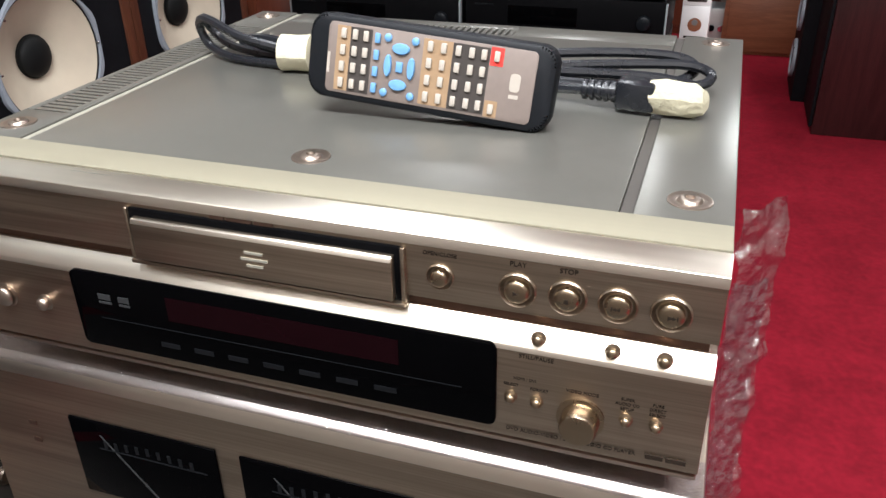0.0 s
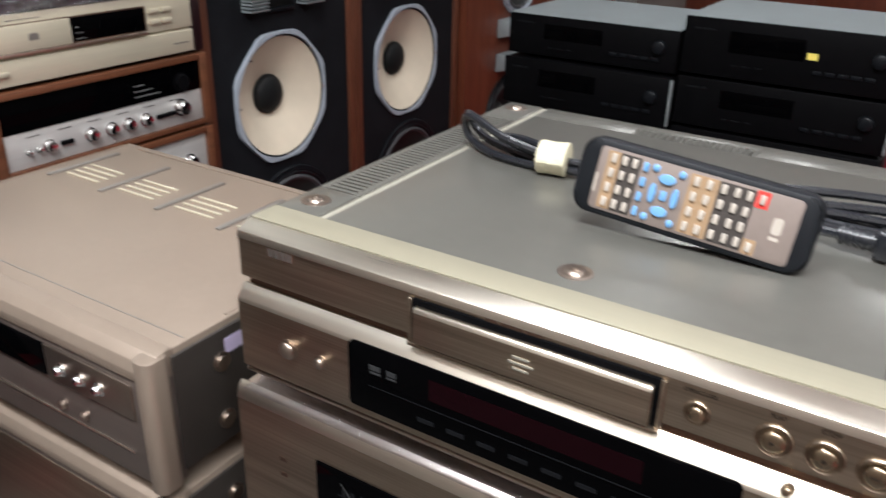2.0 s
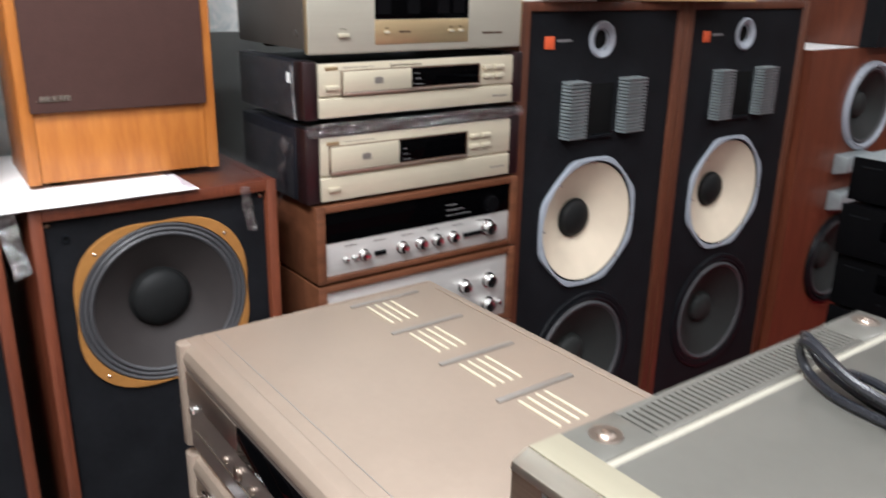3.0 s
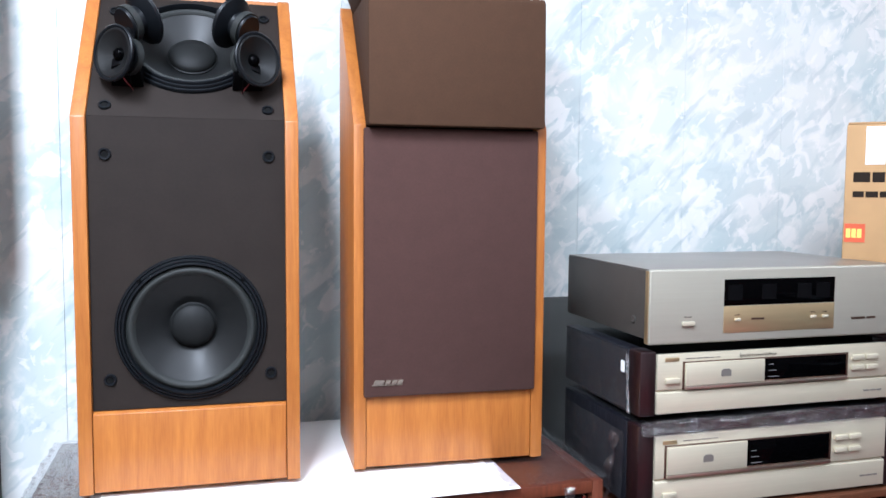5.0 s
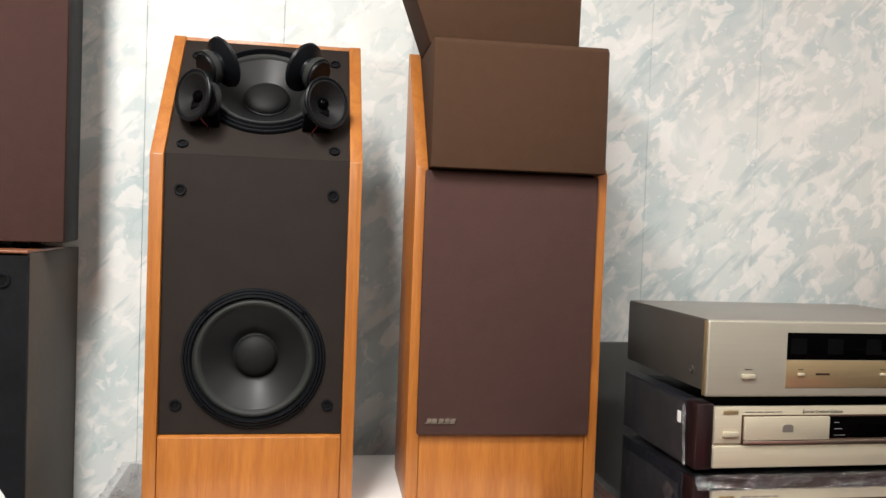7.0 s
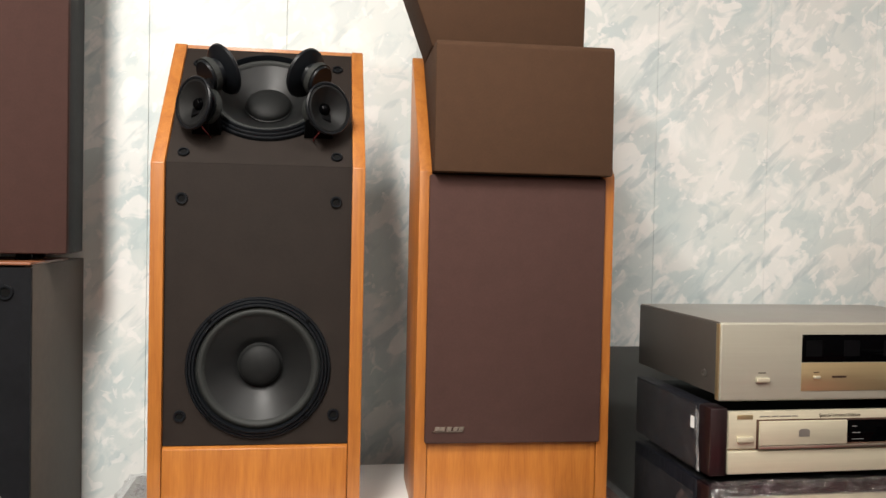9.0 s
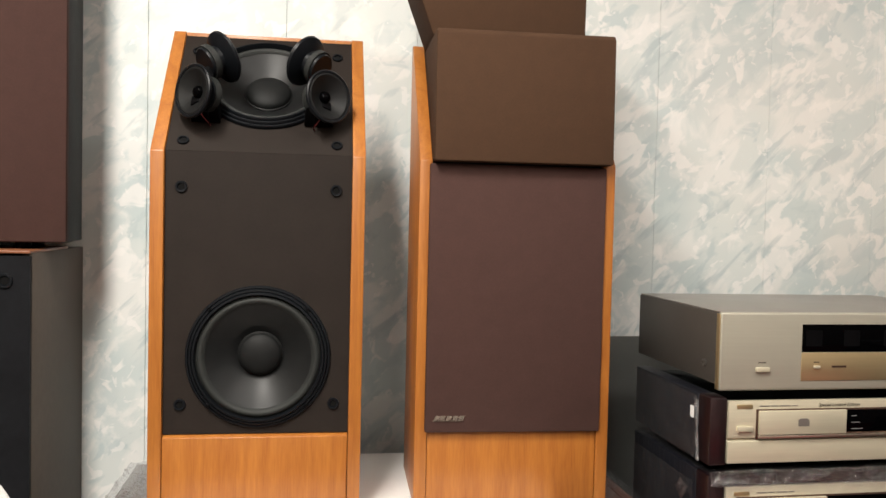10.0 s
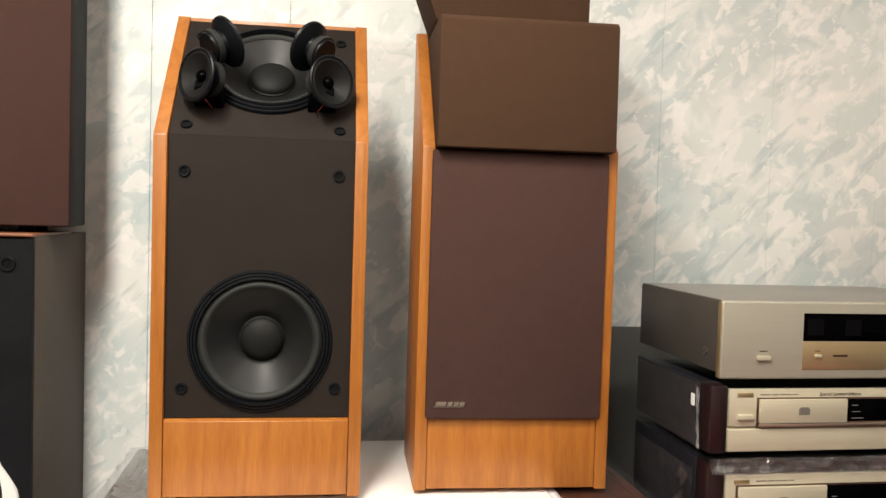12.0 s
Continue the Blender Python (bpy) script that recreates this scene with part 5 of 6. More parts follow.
for k in range(41):
    mm = Matrix.Translation((-0.199, 0.0856 + k * 0.00597, cz0))
    if slat is None:
        slat = part("vent_slat", box_bm(-0.0121, 0.0121, 0, 0.0036, 0, 0.0035), M["topgrey"], pl)
        slat.matrix_basis = mm
    else:
        share(slat, mm, pl)
part("vent_well", box_bm(-0.0748, 0.0348, 0.3522, 0.386, cz0 - 0.004, cz0 - 0.002), M["openingshade"], pl)
part("rear_rail", box_bm(-0.0748, 0.0348, 0.3722, 0.386, cz0, cz1, 0.0005), M["topgrey"], pl)
slat = None
for k in range(19):
    mm = Matrix.Translation((-0.0735 + k * 0.0058, 0.3523, cz0))
    if slat is None:
        slat = part("vent_slat", box_bm(0, 0.0036, 0, 0.0198, 0, 0.0035), M["topgrey"], pl)
        slat.matrix_basis = mm
    else:
        share(slat, mm, pl)
dish = None
for x, y in ((-0.2005, 0.060), (-0.002, 0.060), (0.196, 0.060), (-0.2015, 0.368), (0.196, 0.368)):
    mm = Matrix.Translation((x, y, cz1 - 0.0002))
    if dish is None:
        dish = part("cover_screw", lathe_bm([(0.0108, 0.0), (0.0106, 0.0007), (0.0098, 0.0009), (0.0066, 0.0005), (0.0062, 0.0004), (0.0058, 0.0012), (0.0045, 0.0021), (0.0024, 0.0022), (0.0018, 0.0008), (0.0003, 0.0006)], 36), M["copper"], pl, "copper screw in a polished dish")
        dish.matrix_basis = mm
    else:
        share(dish, mm, pl)
# tray
# black plate just proud of the fascia paints the shaded gap round the tray
part("tray_recess", box_bm(-0.0765, 0.0735, -0.0022, 0.002, hp - 0.0412, hp - 0.0120, 0.001), M["blackmatt"], pl)
for a, b in ((-0.0785, -0.0762), (0.0732, 0.0755)):
    part("tray_frame", box_bm(a, b, -0.0036, 0.002, hp - 0.041, hp - 0.0118, 0.0006), M["champ"], pl)
part("tray_frame", box_bm(-0.0785, 0.0755, -0.0048, 0.002, hp - 0.0432, hp - 0.0410, 0.0006), M["champ"], pl)
tr = part("tray", prism_bm([(-0.0022, hp - 0.0395), (-0.0062, hp - 0.0395), (-0.0070, hp - 0.0387), (-0.0067, hp - 0.0185), (-0.0055, hp - 0.0164), (-0.0022, hp - 0.0158)], -0.0732, 0.0702, "x", 0.0007), M["champ"], pl, "closed champagne disc tray")
# pale strip painting the bright highlight on the tray's upper edge
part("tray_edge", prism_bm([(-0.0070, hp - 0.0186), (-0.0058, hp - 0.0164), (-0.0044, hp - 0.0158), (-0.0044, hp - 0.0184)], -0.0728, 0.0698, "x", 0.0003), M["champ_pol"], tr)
for q, w_ in enumerate((0.010, 0.015, 0.009)):
    part("emblem_bar", box_bm(-0.002 - w_ / 2, -0.002 + w_ / 2, -0.0074, -0.0066, hp - 0.0253 - 0.0036 * q, hp - 0.0240 - 0.0036 * q), M["ampsilver"], tr)
bars(pl, -0.028, hp - 0.0118, -0.0010, (0.008, 0.014, 0.010), 0.0022, 0.0015, M["champ_dark"])
bars(pl, -0.190, hp - 0.0165, -0.0010, (0.0045, 0.0045, 0.0045, 0.0045), 0.006, 0.0008, M["chrome"], "brand_bar")
# display
dw = part("display_window", prism_bm(round_rect(0.2420, 0.0480, 0.004, 4, 0.0000, hp - 0.0765), -0.0075, -0.0045, "y", 0.0006), M["blackgloss"], pl, "black glass display, switched off")
part("display_tint", box_bm(-0.060, 0.072, -0.0078, -0.0074, hp - 0.0745, hp - 0.0600), M["redglass"], dw)
part("display_line", box_bm(-0.105, 0.104, -0.0079, -0.0074, hp - 0.0808, hp - 0.0804), M["dimprint"], dw)
for x, w_ in ((-0.104, 0.008), (-0.091, 0.007)):
    part("display_mark", box_bm(x, x + w_, -0.0079, -0.0074, hp - 0.0685, hp - 0.0650), M["dimprint2"], dw)
    part("display_mark", box_bm(x, x + w_, -0.0079, -0.0074, hp - 0.0710, hp - 0.0697), M["dimprint2"], dw)
for k in range(7):
    part("display_mark", box_bm(-0.068 + 0.021 * k, -0.056 + 0.021 * k, -0.0079, -0.0074, hp - 0.0925, hp - 0.0895), M["dimprint"], dw)


def turned_button(x, z, y, r, ring=True, long=0.005, mat="gold", ball=False):
    if ring:
        base = part("button", lathe_bm([(r * 1.52, -0.001), (r * 1.52, 0.0006), (r * 1.42, 0.0012), (r * 1.12, -0.0003), (r * 1.08, -0.001), (0.0004, -0.001)], 32), M["champ"], pl, "round gold push button", at_front(x, y, z))
        part("button_cap", lathe_bm([(r, -0.001), (r, long * 0.55), (r * 0.93, long * 0.8), (r * 0.7, long), (r * 0.35, long * 1.06), (0.0004, long * 1.07)], 32), M[mat], base, "", at_front(x, y, z), 60)
    else:
        prof = [(r * 1.25, -0.001), (r * 1.25, 0.0004), (r * 0.8, 0.001)] + [(r * math.cos(radians(a)), 0.001 + long * 0.35 + long * 0.65 * math.sin(radians(a))) for a in range(-50, 90, 20)] + [(0.0004, 0.001 + long)]
        base = part("button", lathe_bm(prof, 28), M[mat], pl, "small domed gold button", at_front(x, y, z), 60)
    return base


UF, LF = -0.0010, -0.0056
turned_button(0.092, hp - 0.0250, UF, 0.0044, True, 0.0034)
for x in (0.1285, 0.1510, 0.1730, 0.1955):
    turned_button(x, hp - 0.0258, UF, 0.0058, True, 0.0034)
    for mark in {0.1285: ("right",), 0.1510: ("square",), 0.1730: ("bar_l", "left", "left2"), 0.1955: ("right", "right2", "bar_r")}[x]:
        zc = hp - 0.0256
        shape = {"right": [(-0.0014, -0.0012), (-0.0014, 0.0012), (0.0012, 0.0)], "right2": [(0.0006, -0.0010), (0.0006, 0.0010), (0.0024, 0.0)], "left": [(0.0014, -0.0010), (0.0014, 0.0010), (-0.0004, 0.0)], "left2": [(-0.0004, -0.0010), (-0.0004, 0.0010), (-0.0020, 0.0)],
                 "square": [(-0.0010, -0.0010), (0.0010, -0.0010), (0.0010, 0.0010), (-0.0010, 0.0010)], "bar_l": [(-0.0026, -0.0010), (-0.0021, -0.0010), (-0.0021, 0.0010), (-0.0026, 0.0010)], "bar_r": [(0.0025, -0.0010), (0.0030, -0.0010), (0.0030, 0.0010), (0.0025, 0.0010)]}[mark]
        part("button_mark", prism_bm([(x + a, zc + b) for a, b in shape], UF - 0.0040, UF - 0.0025, "y"), M["darkprint"], pl)
for x in (0.1395, 0.1730, 0.1955):
    turned_button(x, hp - 0.0482, -0.0030, 0.0028, False, 0.0032)
for x, z in ((0.128, hp - 0.0818), (0.1405, hp - 0.0820), (0.182, hp - 0.0825), (0.1955, hp - 0.0828)):
    turned_button(x, z, LF, 0.0026, False, 0.003)
turned_button(-0.1730, hp - 0.0795, LF, 0.0062, False, 0.0042, "copper")
turned_button(-0.1450, hp - 0.0795, LF, 0.0040, False, 0.0042, "copper")
kb = part("jog_knob", lathe_bm([(0.0112, -0.001), (0.0112, 0.0012), (0.0092, 0.0015), (0.0088, 0.009), (0.0080, 0.0102), (0.0068, 0.0105), (0.0004, 0.0097)], 48), M["gold"], pl, "turned gold jog knob", at_front(0.1615, LF, hp - 0.0866))
for bdy, x, z, y, s in (("PLAY", 0.1285, hp - 0.0125, UF, 0.0034), ("STOP", 0.1510, hp - 0.0125, UF, 0.0034), ("OPEN/CLOSE", 0.092, hp - 0.0132, UF, 0.0028), ("STILL/PAUSE", 0.1395, hp - 0.0572, LF - 0.0004, 0.0030)):
    text_part(bdy, s, M["darkprint"], pl, at_front(x, y - 0.0002, z))
for bdy, x, z, size in (("HDMI / DVI", 0.1345, hp - 0.0705, 0.0022), ("SELECT", 0.128, hp - 0.0745, 0.0022), ("FORMAT", 0.1415, hp - 0.0752, 0.0022), ("VIDEO MODE", 0.1615, hp - 0.0720, 0.0025),
                        ("SUPER", 0.182, hp - 0.0710, 0.0022), ("AUDIO CD", 0.182, hp - 0.0737, 0.0022), ("SETUP", 0.182, hp - 0.0764, 0.0022), ("PURE", 0.1955, hp - 0.0714, 0.0022), ("DIRECT", 0.1955, hp - 0.0741, 0.0022), ("SELECT", 0.1955, hp - 0.0768, 0.0022),
                        ("DVD AUDIO-VIDEO / SUPER AUDIO CD PLAYER", 0.157, hp - 0.1010, 0.0029)):
    text_part(bdy, size, M["darkprint"], pl, at_front(x, LF - 0.0002, z))
bars(pl, 0.1925, hp - 0.1022, LF, (0.008, 0.009), 0.0024, 0.0012, M["darkprint"])
for fx in (-0.16, 0.16):
    for fy in (0.05, 0.33):
        part("foot", lathe_bm([(0.024, 0.0085), (0.026, 0.011), (0.026, 0.0198)], 24, Matrix.Translation((fx, fy, 0))), M["champ_dark"], pl)

# ---- meter amplifier below it ----
am = thing("meter_amplifier", pose(0, 0, 0.530), "champagne power amplifier with two dark meter windows", "amplifier")
ha = 0.340
part("cover", box_bm(-0.226, 0.222, 0.004, 0.40, 0.012, ha - 0.0004, 0.002), M["taupe"], am)
part("front_panel", prism_bm([(0.0036, 0.014), (-0.003, 0.014), (-0.004, 0.016), (-0.004, ha - 0.012), (-0.001, ha - 0.003), (0.002, ha), (0.0036, ha)], -0.229, 0.225, "x", 0.0006), M["champ"], am, "rose-champagne front panel")
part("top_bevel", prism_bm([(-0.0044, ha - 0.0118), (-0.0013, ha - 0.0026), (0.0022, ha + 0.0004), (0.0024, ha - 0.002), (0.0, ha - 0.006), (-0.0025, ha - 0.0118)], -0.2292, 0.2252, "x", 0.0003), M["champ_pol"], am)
for x0, x1 in ((-0.155, -0.049), (-0.033, 0.076)):
    mw = part("meter_window", box_bm(x0, x1, -0.0055, -0.0035, ha - 0.098, ha - 0.036, 0.001), M["blackgloss"], am)
    part("meter_needle", prism_bm([(x0 + 0.022, ha - 0.046), (x0 + 0.0232, ha - 0.046), (x0 + 0.063, ha - 0.095), (x0 + 0.061, ha - 0.095)], -0.0059, -0.0054, "y"), M["dimprint2"], mw)
    for k in range(9):
        part("meter_tick", box_bm(x0 + 0.024 + k * 0.0078, x0 + 0.0265 + k * 0.0078, -0.0059, -0.0054, ha - 0.054 - 0.0006 * abs(k - 4), ha - 0.048 - 0.0006 * abs(k - 4)), M["dimprint"], mw)
    part("meter_arc", box_bm(x0 + 0.02, x1 - 0.008, -0.0059, -0.0054, ha - 0.0575, ha - 0.0565), M["dimprint"], mw)
bars(am, -0.190, ha - 0.052, -0.0040, (0.006,), 0.003, 0.002, M["champ_dark"])
bars(am, -0.190, ha - 0.066, -0.0040, (0.006,), 0.003, 0.002, M["champ_dark"])
part("push_key", box_bm(-0.16, -0.13, -0.008, -0.0042, ha - 0.128, ha - 0.118, 0.001), M["champ"], am)
for fx in (-0.17, 0.17):
    for fy in (0.05, 0.35):
        part("foot", lathe_bm([(0.022, 0.0), (0.024, 0.003), (0.024, 0.0119)], 20, Matrix.Translation((fx, fy, 0))), M["blackmatt"], am)


# ---- champagne surround amplifiers beside them ----
def surround_amp(z, h, top_one):
    label = "champagne surround amplifier with ribbed cover vents and round knobs" if top_one else "champagne amplifier underneath another one"
    t = thing("surround_amplifier", pose(-0.525, 0.0, z), label, "amplifier", "champagne amplifiers")
    w = 0.2235
    # cover with a rounded front
    part("cover", prism_bm([(0.0, h), (0.318, h), (0.318, 0.02), (0.0, 0.02)], -w, w, "x", 0.0015), M["taupe"], t)
    part("front_cap", prism_bm([(-0.0004, h + 0.001), (-0.014, h - 0.001), (-0.022, h - 0.007), (-0.025, h - 0.016), (-0.025, h - 0.024), (-0.0004, h - 0.024)], -w, w, "x", 0.0008), M["taupe"], t)
    part("front_panel", prism_bm([(-0.0005, h - 0.0243), (-0.0235, h - 0.0243), (-0.0235, 0.012), (-0.0005, 0.012)], -w, w, "x", 0.001), M["taupe_front"], t)
    for s in (-1, 1):
        part("corner_pillar", prism_bm(round_rect(0.020, 0.024, 0.008, 5, s * (w - 0.0065), -0.0165), 0.010, h - 0.002, "z", 0.0008), M["taupe"], t)
    part("side_plate", box_bm(w + 0.0002, w + 0.003, -0.003, 0.314, 0.022, h - 0.006, 0.0008), M["sideplate"], t, "dark bronze side plate")
    part("side_plate", box_bm(-w - 0.003, -w - 0.0002, -0.003, 0.314, 0.022, h - 0.006, 0.0008), M["sideplate"], t, "dark bronze side plate")
    for zz in (0.045, h - 0.035):
        part("side_screw", lathe_bm([(0.009, 0), (0.009, 0.0012), (0.006, 0.0004), (0.0055, 0.0025), (0.0004, 0.003)], 20), M["copper"], t, "", Matrix.Translation((w + 0.003, 0.045, zz)) @ pose(0, 0, 0, 0, 90, 0))
    if top_one:
        part("price_label", box_bm(w + 0.003, w + 0.0036, 0.050, 0.082, h - 0.030, h - 0.016), M["lilac"], t)
        part("cover_seam", box_bm(-w + 0.004, w - 0.004, 0.0150, 0.0160, h - 0.0004, h + 0.0004), M["amptop"], t)
        part("side_ridge", box_bm(-w + 0.003, -w + 0.006, 0.06, 0.310, h, h + 0.0012, 0.0004), M["taupe"], t)
        part("side_ridge", box_bm(w - 0.006, w - 0.003, 0.06, 0.310, h, h + 0.0012, 0.0004), M["taupe"], t)
        part("rear_ridge", box_bm(-w + 0.03, w - 0.03, 0.3055, 0.3095, h, h + 0.0012, 0.0004), M["taupe"], t)
        # embossed ribs and lines coloured paler than the cover to mimic their highlights
        for k in range(5):
            x = -0.197 + k * 0.094
            part("cover_rib", box_bm(x - 0.0035, x + 0.0035, 0.180, 0.280, h - 0.0003, h + 0.0026, 0.0012), M["amptop"], t)
            if k < 4:
                for q in range(4):
                    part("vent_line", box_bm(x + 0.010, x + 0.068, 0.197 + q * 0.0115, 0.2003 + q * 0.0115, h - 0.0003, h + 0.0018, 0.0008), M["cdgold"], t)
        part("display_window", box_bm(-0.062, 0.086, -0.0262, -0.0237, h - 0.062, h - 0.030, 0.0008), M["blackgloss"], t)
        part("button_strip", box_bm(0.088, 0.200, -0.0258, -0.0237, h - 0.064, h - 0.030, 0.001), M["copper"], t, "coppery button strip")
        part("button_strip", box_bm(-0.205, -0.064, -0.0258, -0.0237, h - 0.060, h - 0.030, 0.001), M["copper"], t, "coppery button strip")
        for x in (0.110, 0.136, 0.160):
            part("button", lathe_bm([(0.0065, 0), (0.0065, 0.001), (0.005, 0.0015), (0.0048, 0.004), (0.0035, 0.006), (0.0004, 0.0064)], 20), M["chrome"], t, "", at_front(x, -0.0258, h - 0.048))
        for x, r in ((-0.10, 0.004), (-0.07, 0.008), (-0.035, 0.005), (0.10, 0.004), (0.13, 0.004)):
            part("button", lathe_bm([(r, 0), (r, 0.003), (r * 0.6, 0.0045), (0.0004, 0.0047)], 20), M["copper"], t, "", at_front(x, -0.0235, h - 0.088))
        part("trim_line", box_bm(-0.19, 0.19, -0.0245, -0.0236, h - 0.1005, h - 0.099), M["champ_pol"], t)
        part("led", lathe_bm([(0.0055, 0), (0.005, 0.003), (0.0004, 0.004)], 16), M["chrome"], t, "", at_front(-0.196, -0.0235, h - 0.076))
    else:
        part("volume_knob", lathe_bm([(0.021, 0), (0.021, 0.003), (0.018, 0.004), (0.0175, 0.020), (0.0155, 0.0225), (0.0004, 0.0215)], 40), M["chrome"], t, "", at_front(-0.167, -0.0235, h - 0.048))
        part("small_knob", lathe_bm([(0.011, 0), (0.010, 0.010), (0.008, 0.012), (0.0004, 0.0118)], 28), M["chrome"], t, "", at_front(-0.150, -0.0235, h - 0.098))
        part("face_plate", box_bm(-0.205, 0.205, -0.0245, -0.0236, 0.03, h - 0.03, 0.0004), M["champ"], t)
    for fx in (-0.17, 0.17):
        for fy in (0.04, 0.30):
            part("foot", lathe_bm([(0.022, 0.0), (0.024, 0.004), (0.024, 0.0195)], 20, Matrix.Translation((fx, fy, 0))), M["blackmatt"], t)


surround_amp(0.7345, 0.1375, True)
surround_amp(0.530, 0.203, False)

# ---- remote control and mains cable on the player ----
TOPZ = PZ + cz1
REMOTE = pose(0.0382, 0.1263, 1.0093, 78.9, 5.1, 1.1) @ Matrix.Diagonal((0.80, 0.856, 0.82, 1)) @ Matrix.Translation((0, -0.005, 0))
rc = thing("remote_control", REMOTE, "long dark remote control with taupe face and blue keys", "remote control")
RL, RW = 0.094, 0.058
part("shell", prism_bm(round_rect(2 * RL, RW, 0.014, 8, 0, RW / 2), -0.022, 0.0, "z", 0.004), M["rubber"], rc, "soft dark shell")
part("face_plate", prism_bm(round_rect(0.158, 0.048, 0.004, 5, 0.001, RW / 2), -0.001, 0.0006, "z", 0.0003), M["face"], rc, "taupe face plate")
for x0, x1, y0, y1, mm in ((-0.071, -0.0605, 0.007, 0.051, "facetan"), (-0.0602, -0.0435, 0.007, 0.051, "facedark"), (-0.004, 0.018, 0.007, 0.051, "facetan"), (0.0183, 0.0455, 0.007, 0.051, "facedark"), (0.046, 0.0555, 0.040, 0.052, "redprint"), (0.046, 0.0555, 0.006, 0.017, "facetan")):
    part("face_zone", box_bm(x0, x1, y0, y1, 0.0004, 0.0009), M[mm], rc)
cols = [(-0.0655, "keygrey"), (-0.0565, "keygrey"), (-0.048, "keygrey"), (-0.039, "keyblue"), (0.0015, "keygrey"), (0.0115, "keygrey"), (0.0225, "keygrey"), (0.0325, "keygrey"), (0.0415, "keygrey")]
keys = {}
for x, mm in cols:
    for k in range(4):
        mt = Matrix.Translation((x, 0.0125 + 0.0112 * k, 0.0006))
        if mm not in keys:
            keys[mm] = part("key", box_bm(-0.0021, 0.0021, -0.0034, 0.0034, 0, 0.0021, 0.0008), M[mm], rc)
            keys[mm].matrix_basis = mt
        else:
            share(keys[mm], mt, rc)
for x, y in ((0.051, 0.0462), (0.051, 0.0115)):
    share(keys["keygrey"], Matrix.Translation((x, y, 0.0007)), rc)
cx, cy = -0.0205, 0.0290
for dx, dy, w_, h_ in ((0, 0.0122, 0.0135, 0.0075), (0, -0.0122, 0.0135, 0.0075), (-0.0090, 0, 0.0058, 0.0150), (0.0090, 0, 0.0058, 0.0150)):
    part("arrow_key", lathe_bm([(0.5, 0), (0.5, 0.0014), (0.44, 0.0022), (0.001, 0.0026)], 24, Matrix.Translation((cx + dx, cy + dy, 0.0006)) @ Matrix.Diagonal((w_, h_, 1, 1))), M["keyblue"], rc)
part("enter_key", box_bm(cx - 0.0026, cx + 0.0026, cy - 0.0036, cy + 0.0036, 0.0006, 0.0022, 0.0006), M["keyblue"], rc)
for dx in (-0.0105, 0.0105):
    for dy in (-0.0185, 0.0185):
        part("round_key", lathe_bm([(0.0028, 0), (0.0028, 0.0014), (0.0018, 0.0021), (0.0003, 0.0022)], 16, Matrix.Translation((cx + dx, cy + dy, 0.0006))), M["keyblue"], rc)
part("logo_mark", prism_bm(round_rect(0.0075, 0.012, 0.0025, 4, 0.066, 0.031), 0.0006, 0.0010, "z"), M["keygrey"], rc)
part("logo_mark", box_bm(0.0625, 0.0695, 0.0205, 0.0230, 0.0005, 0.0009), M["keygrey"], rc)
part("brand_bar", box_bm(-0.0775, -0.0755, 0.018, 0.032, 0.0005, 0.0009), M["keygrey"], rc)

cb = thing("power_cable", pose(0, -0.018, TOPZ), "bundled black mains cable with masking tape on its plug", "cable")
R_ = 0.0033
loops = (
    [(-0.095, 0.232, 0.010), (-0.135, 0.236, 0.018), (-0.172, 0.252, 0.026), (-0.186, 0.263, 0.024), (-0.182, 0.270, 0.012), (-0.165, 0.262, 0.006), (-0.130, 0.244, 0.006), (-0.095, 0.236, 0.006)],
    [(-0.092, 0.228, 0.014), (-0.130, 0.226, 0.022), (-0.168, 0.240, 0.030), (-0.180, 0.248, 0.022), (-0.172, 0.248, 0.007), (-0.140, 0.232, 0.004), (-0.092, 0.226, 0.004)],
    [(-0.095, 0.238, 0.016), (-0.128, 0.250, 0.016), (-0.150, 0.258, 0.010), (-0.128, 0.246, 0.004), (-0.092, 0.232, 0.008)],
)
for lp in loops:
    part("cable_loop", tube_bm(lp, R_, 8), M["cable"], cb)
part("tape_wrap", lathe_bm([(0.012, -0.012), (0.0145, -0.011), (0.0138, 0.0), (0.0148, 0.011), (0.012, 0.012)], 12, Matrix.Translation((-0.088, 0.230, 0.0125)) @ pose(0, 0, 0, 0, 90, 10) @ Matrix.Diagonal((0.9, 1.1, 1, 1))), M["tape"], cb, "cream masking tape round the bundle")
for k, lp in enumerate((
    [(-0.076, 0.229, 0.012), (0.0, 0.236, 0.012), (0.080, 0.240, 0.013), (0.140, 0.248, 0.016), (0.182, 0.252, 0.017), (0.197, 0.246, 0.013), (0.185, 0.236, 0.008), (0.130, 0.232, 0.006), (0.06, 0.236, 0.006)],
    [(-0.076, 0.231, 0.008), (0.0, 0.244, 0.008), (0.080, 0.250, 0.018), (0.140, 0.258, 0.021), (0.176, 0.262, 0.019), (0.186, 0.257, 0.012), (0.160, 0.246, 0.004), (0.08, 0.240, 0.004)],
    [(-0.076, 0.227, 0.006), (0.0, 0.226, 0.005), (0.070, 0.214, 0.006), (0.110, 0.208, 0.009), (0.128, 0.206, 0.010)],
    [(0.06, 0.232, 0.011), (0.12, 0.240, 0.011), (0.165, 0.243, 0.010), (0.19, 0.240, 0.006), (0.165, 0.234, 0.004), (0.1, 0.230, 0.004)])):
    part("cable_loop", tube_bm(lp, R_, 8), M["cable"], cb)
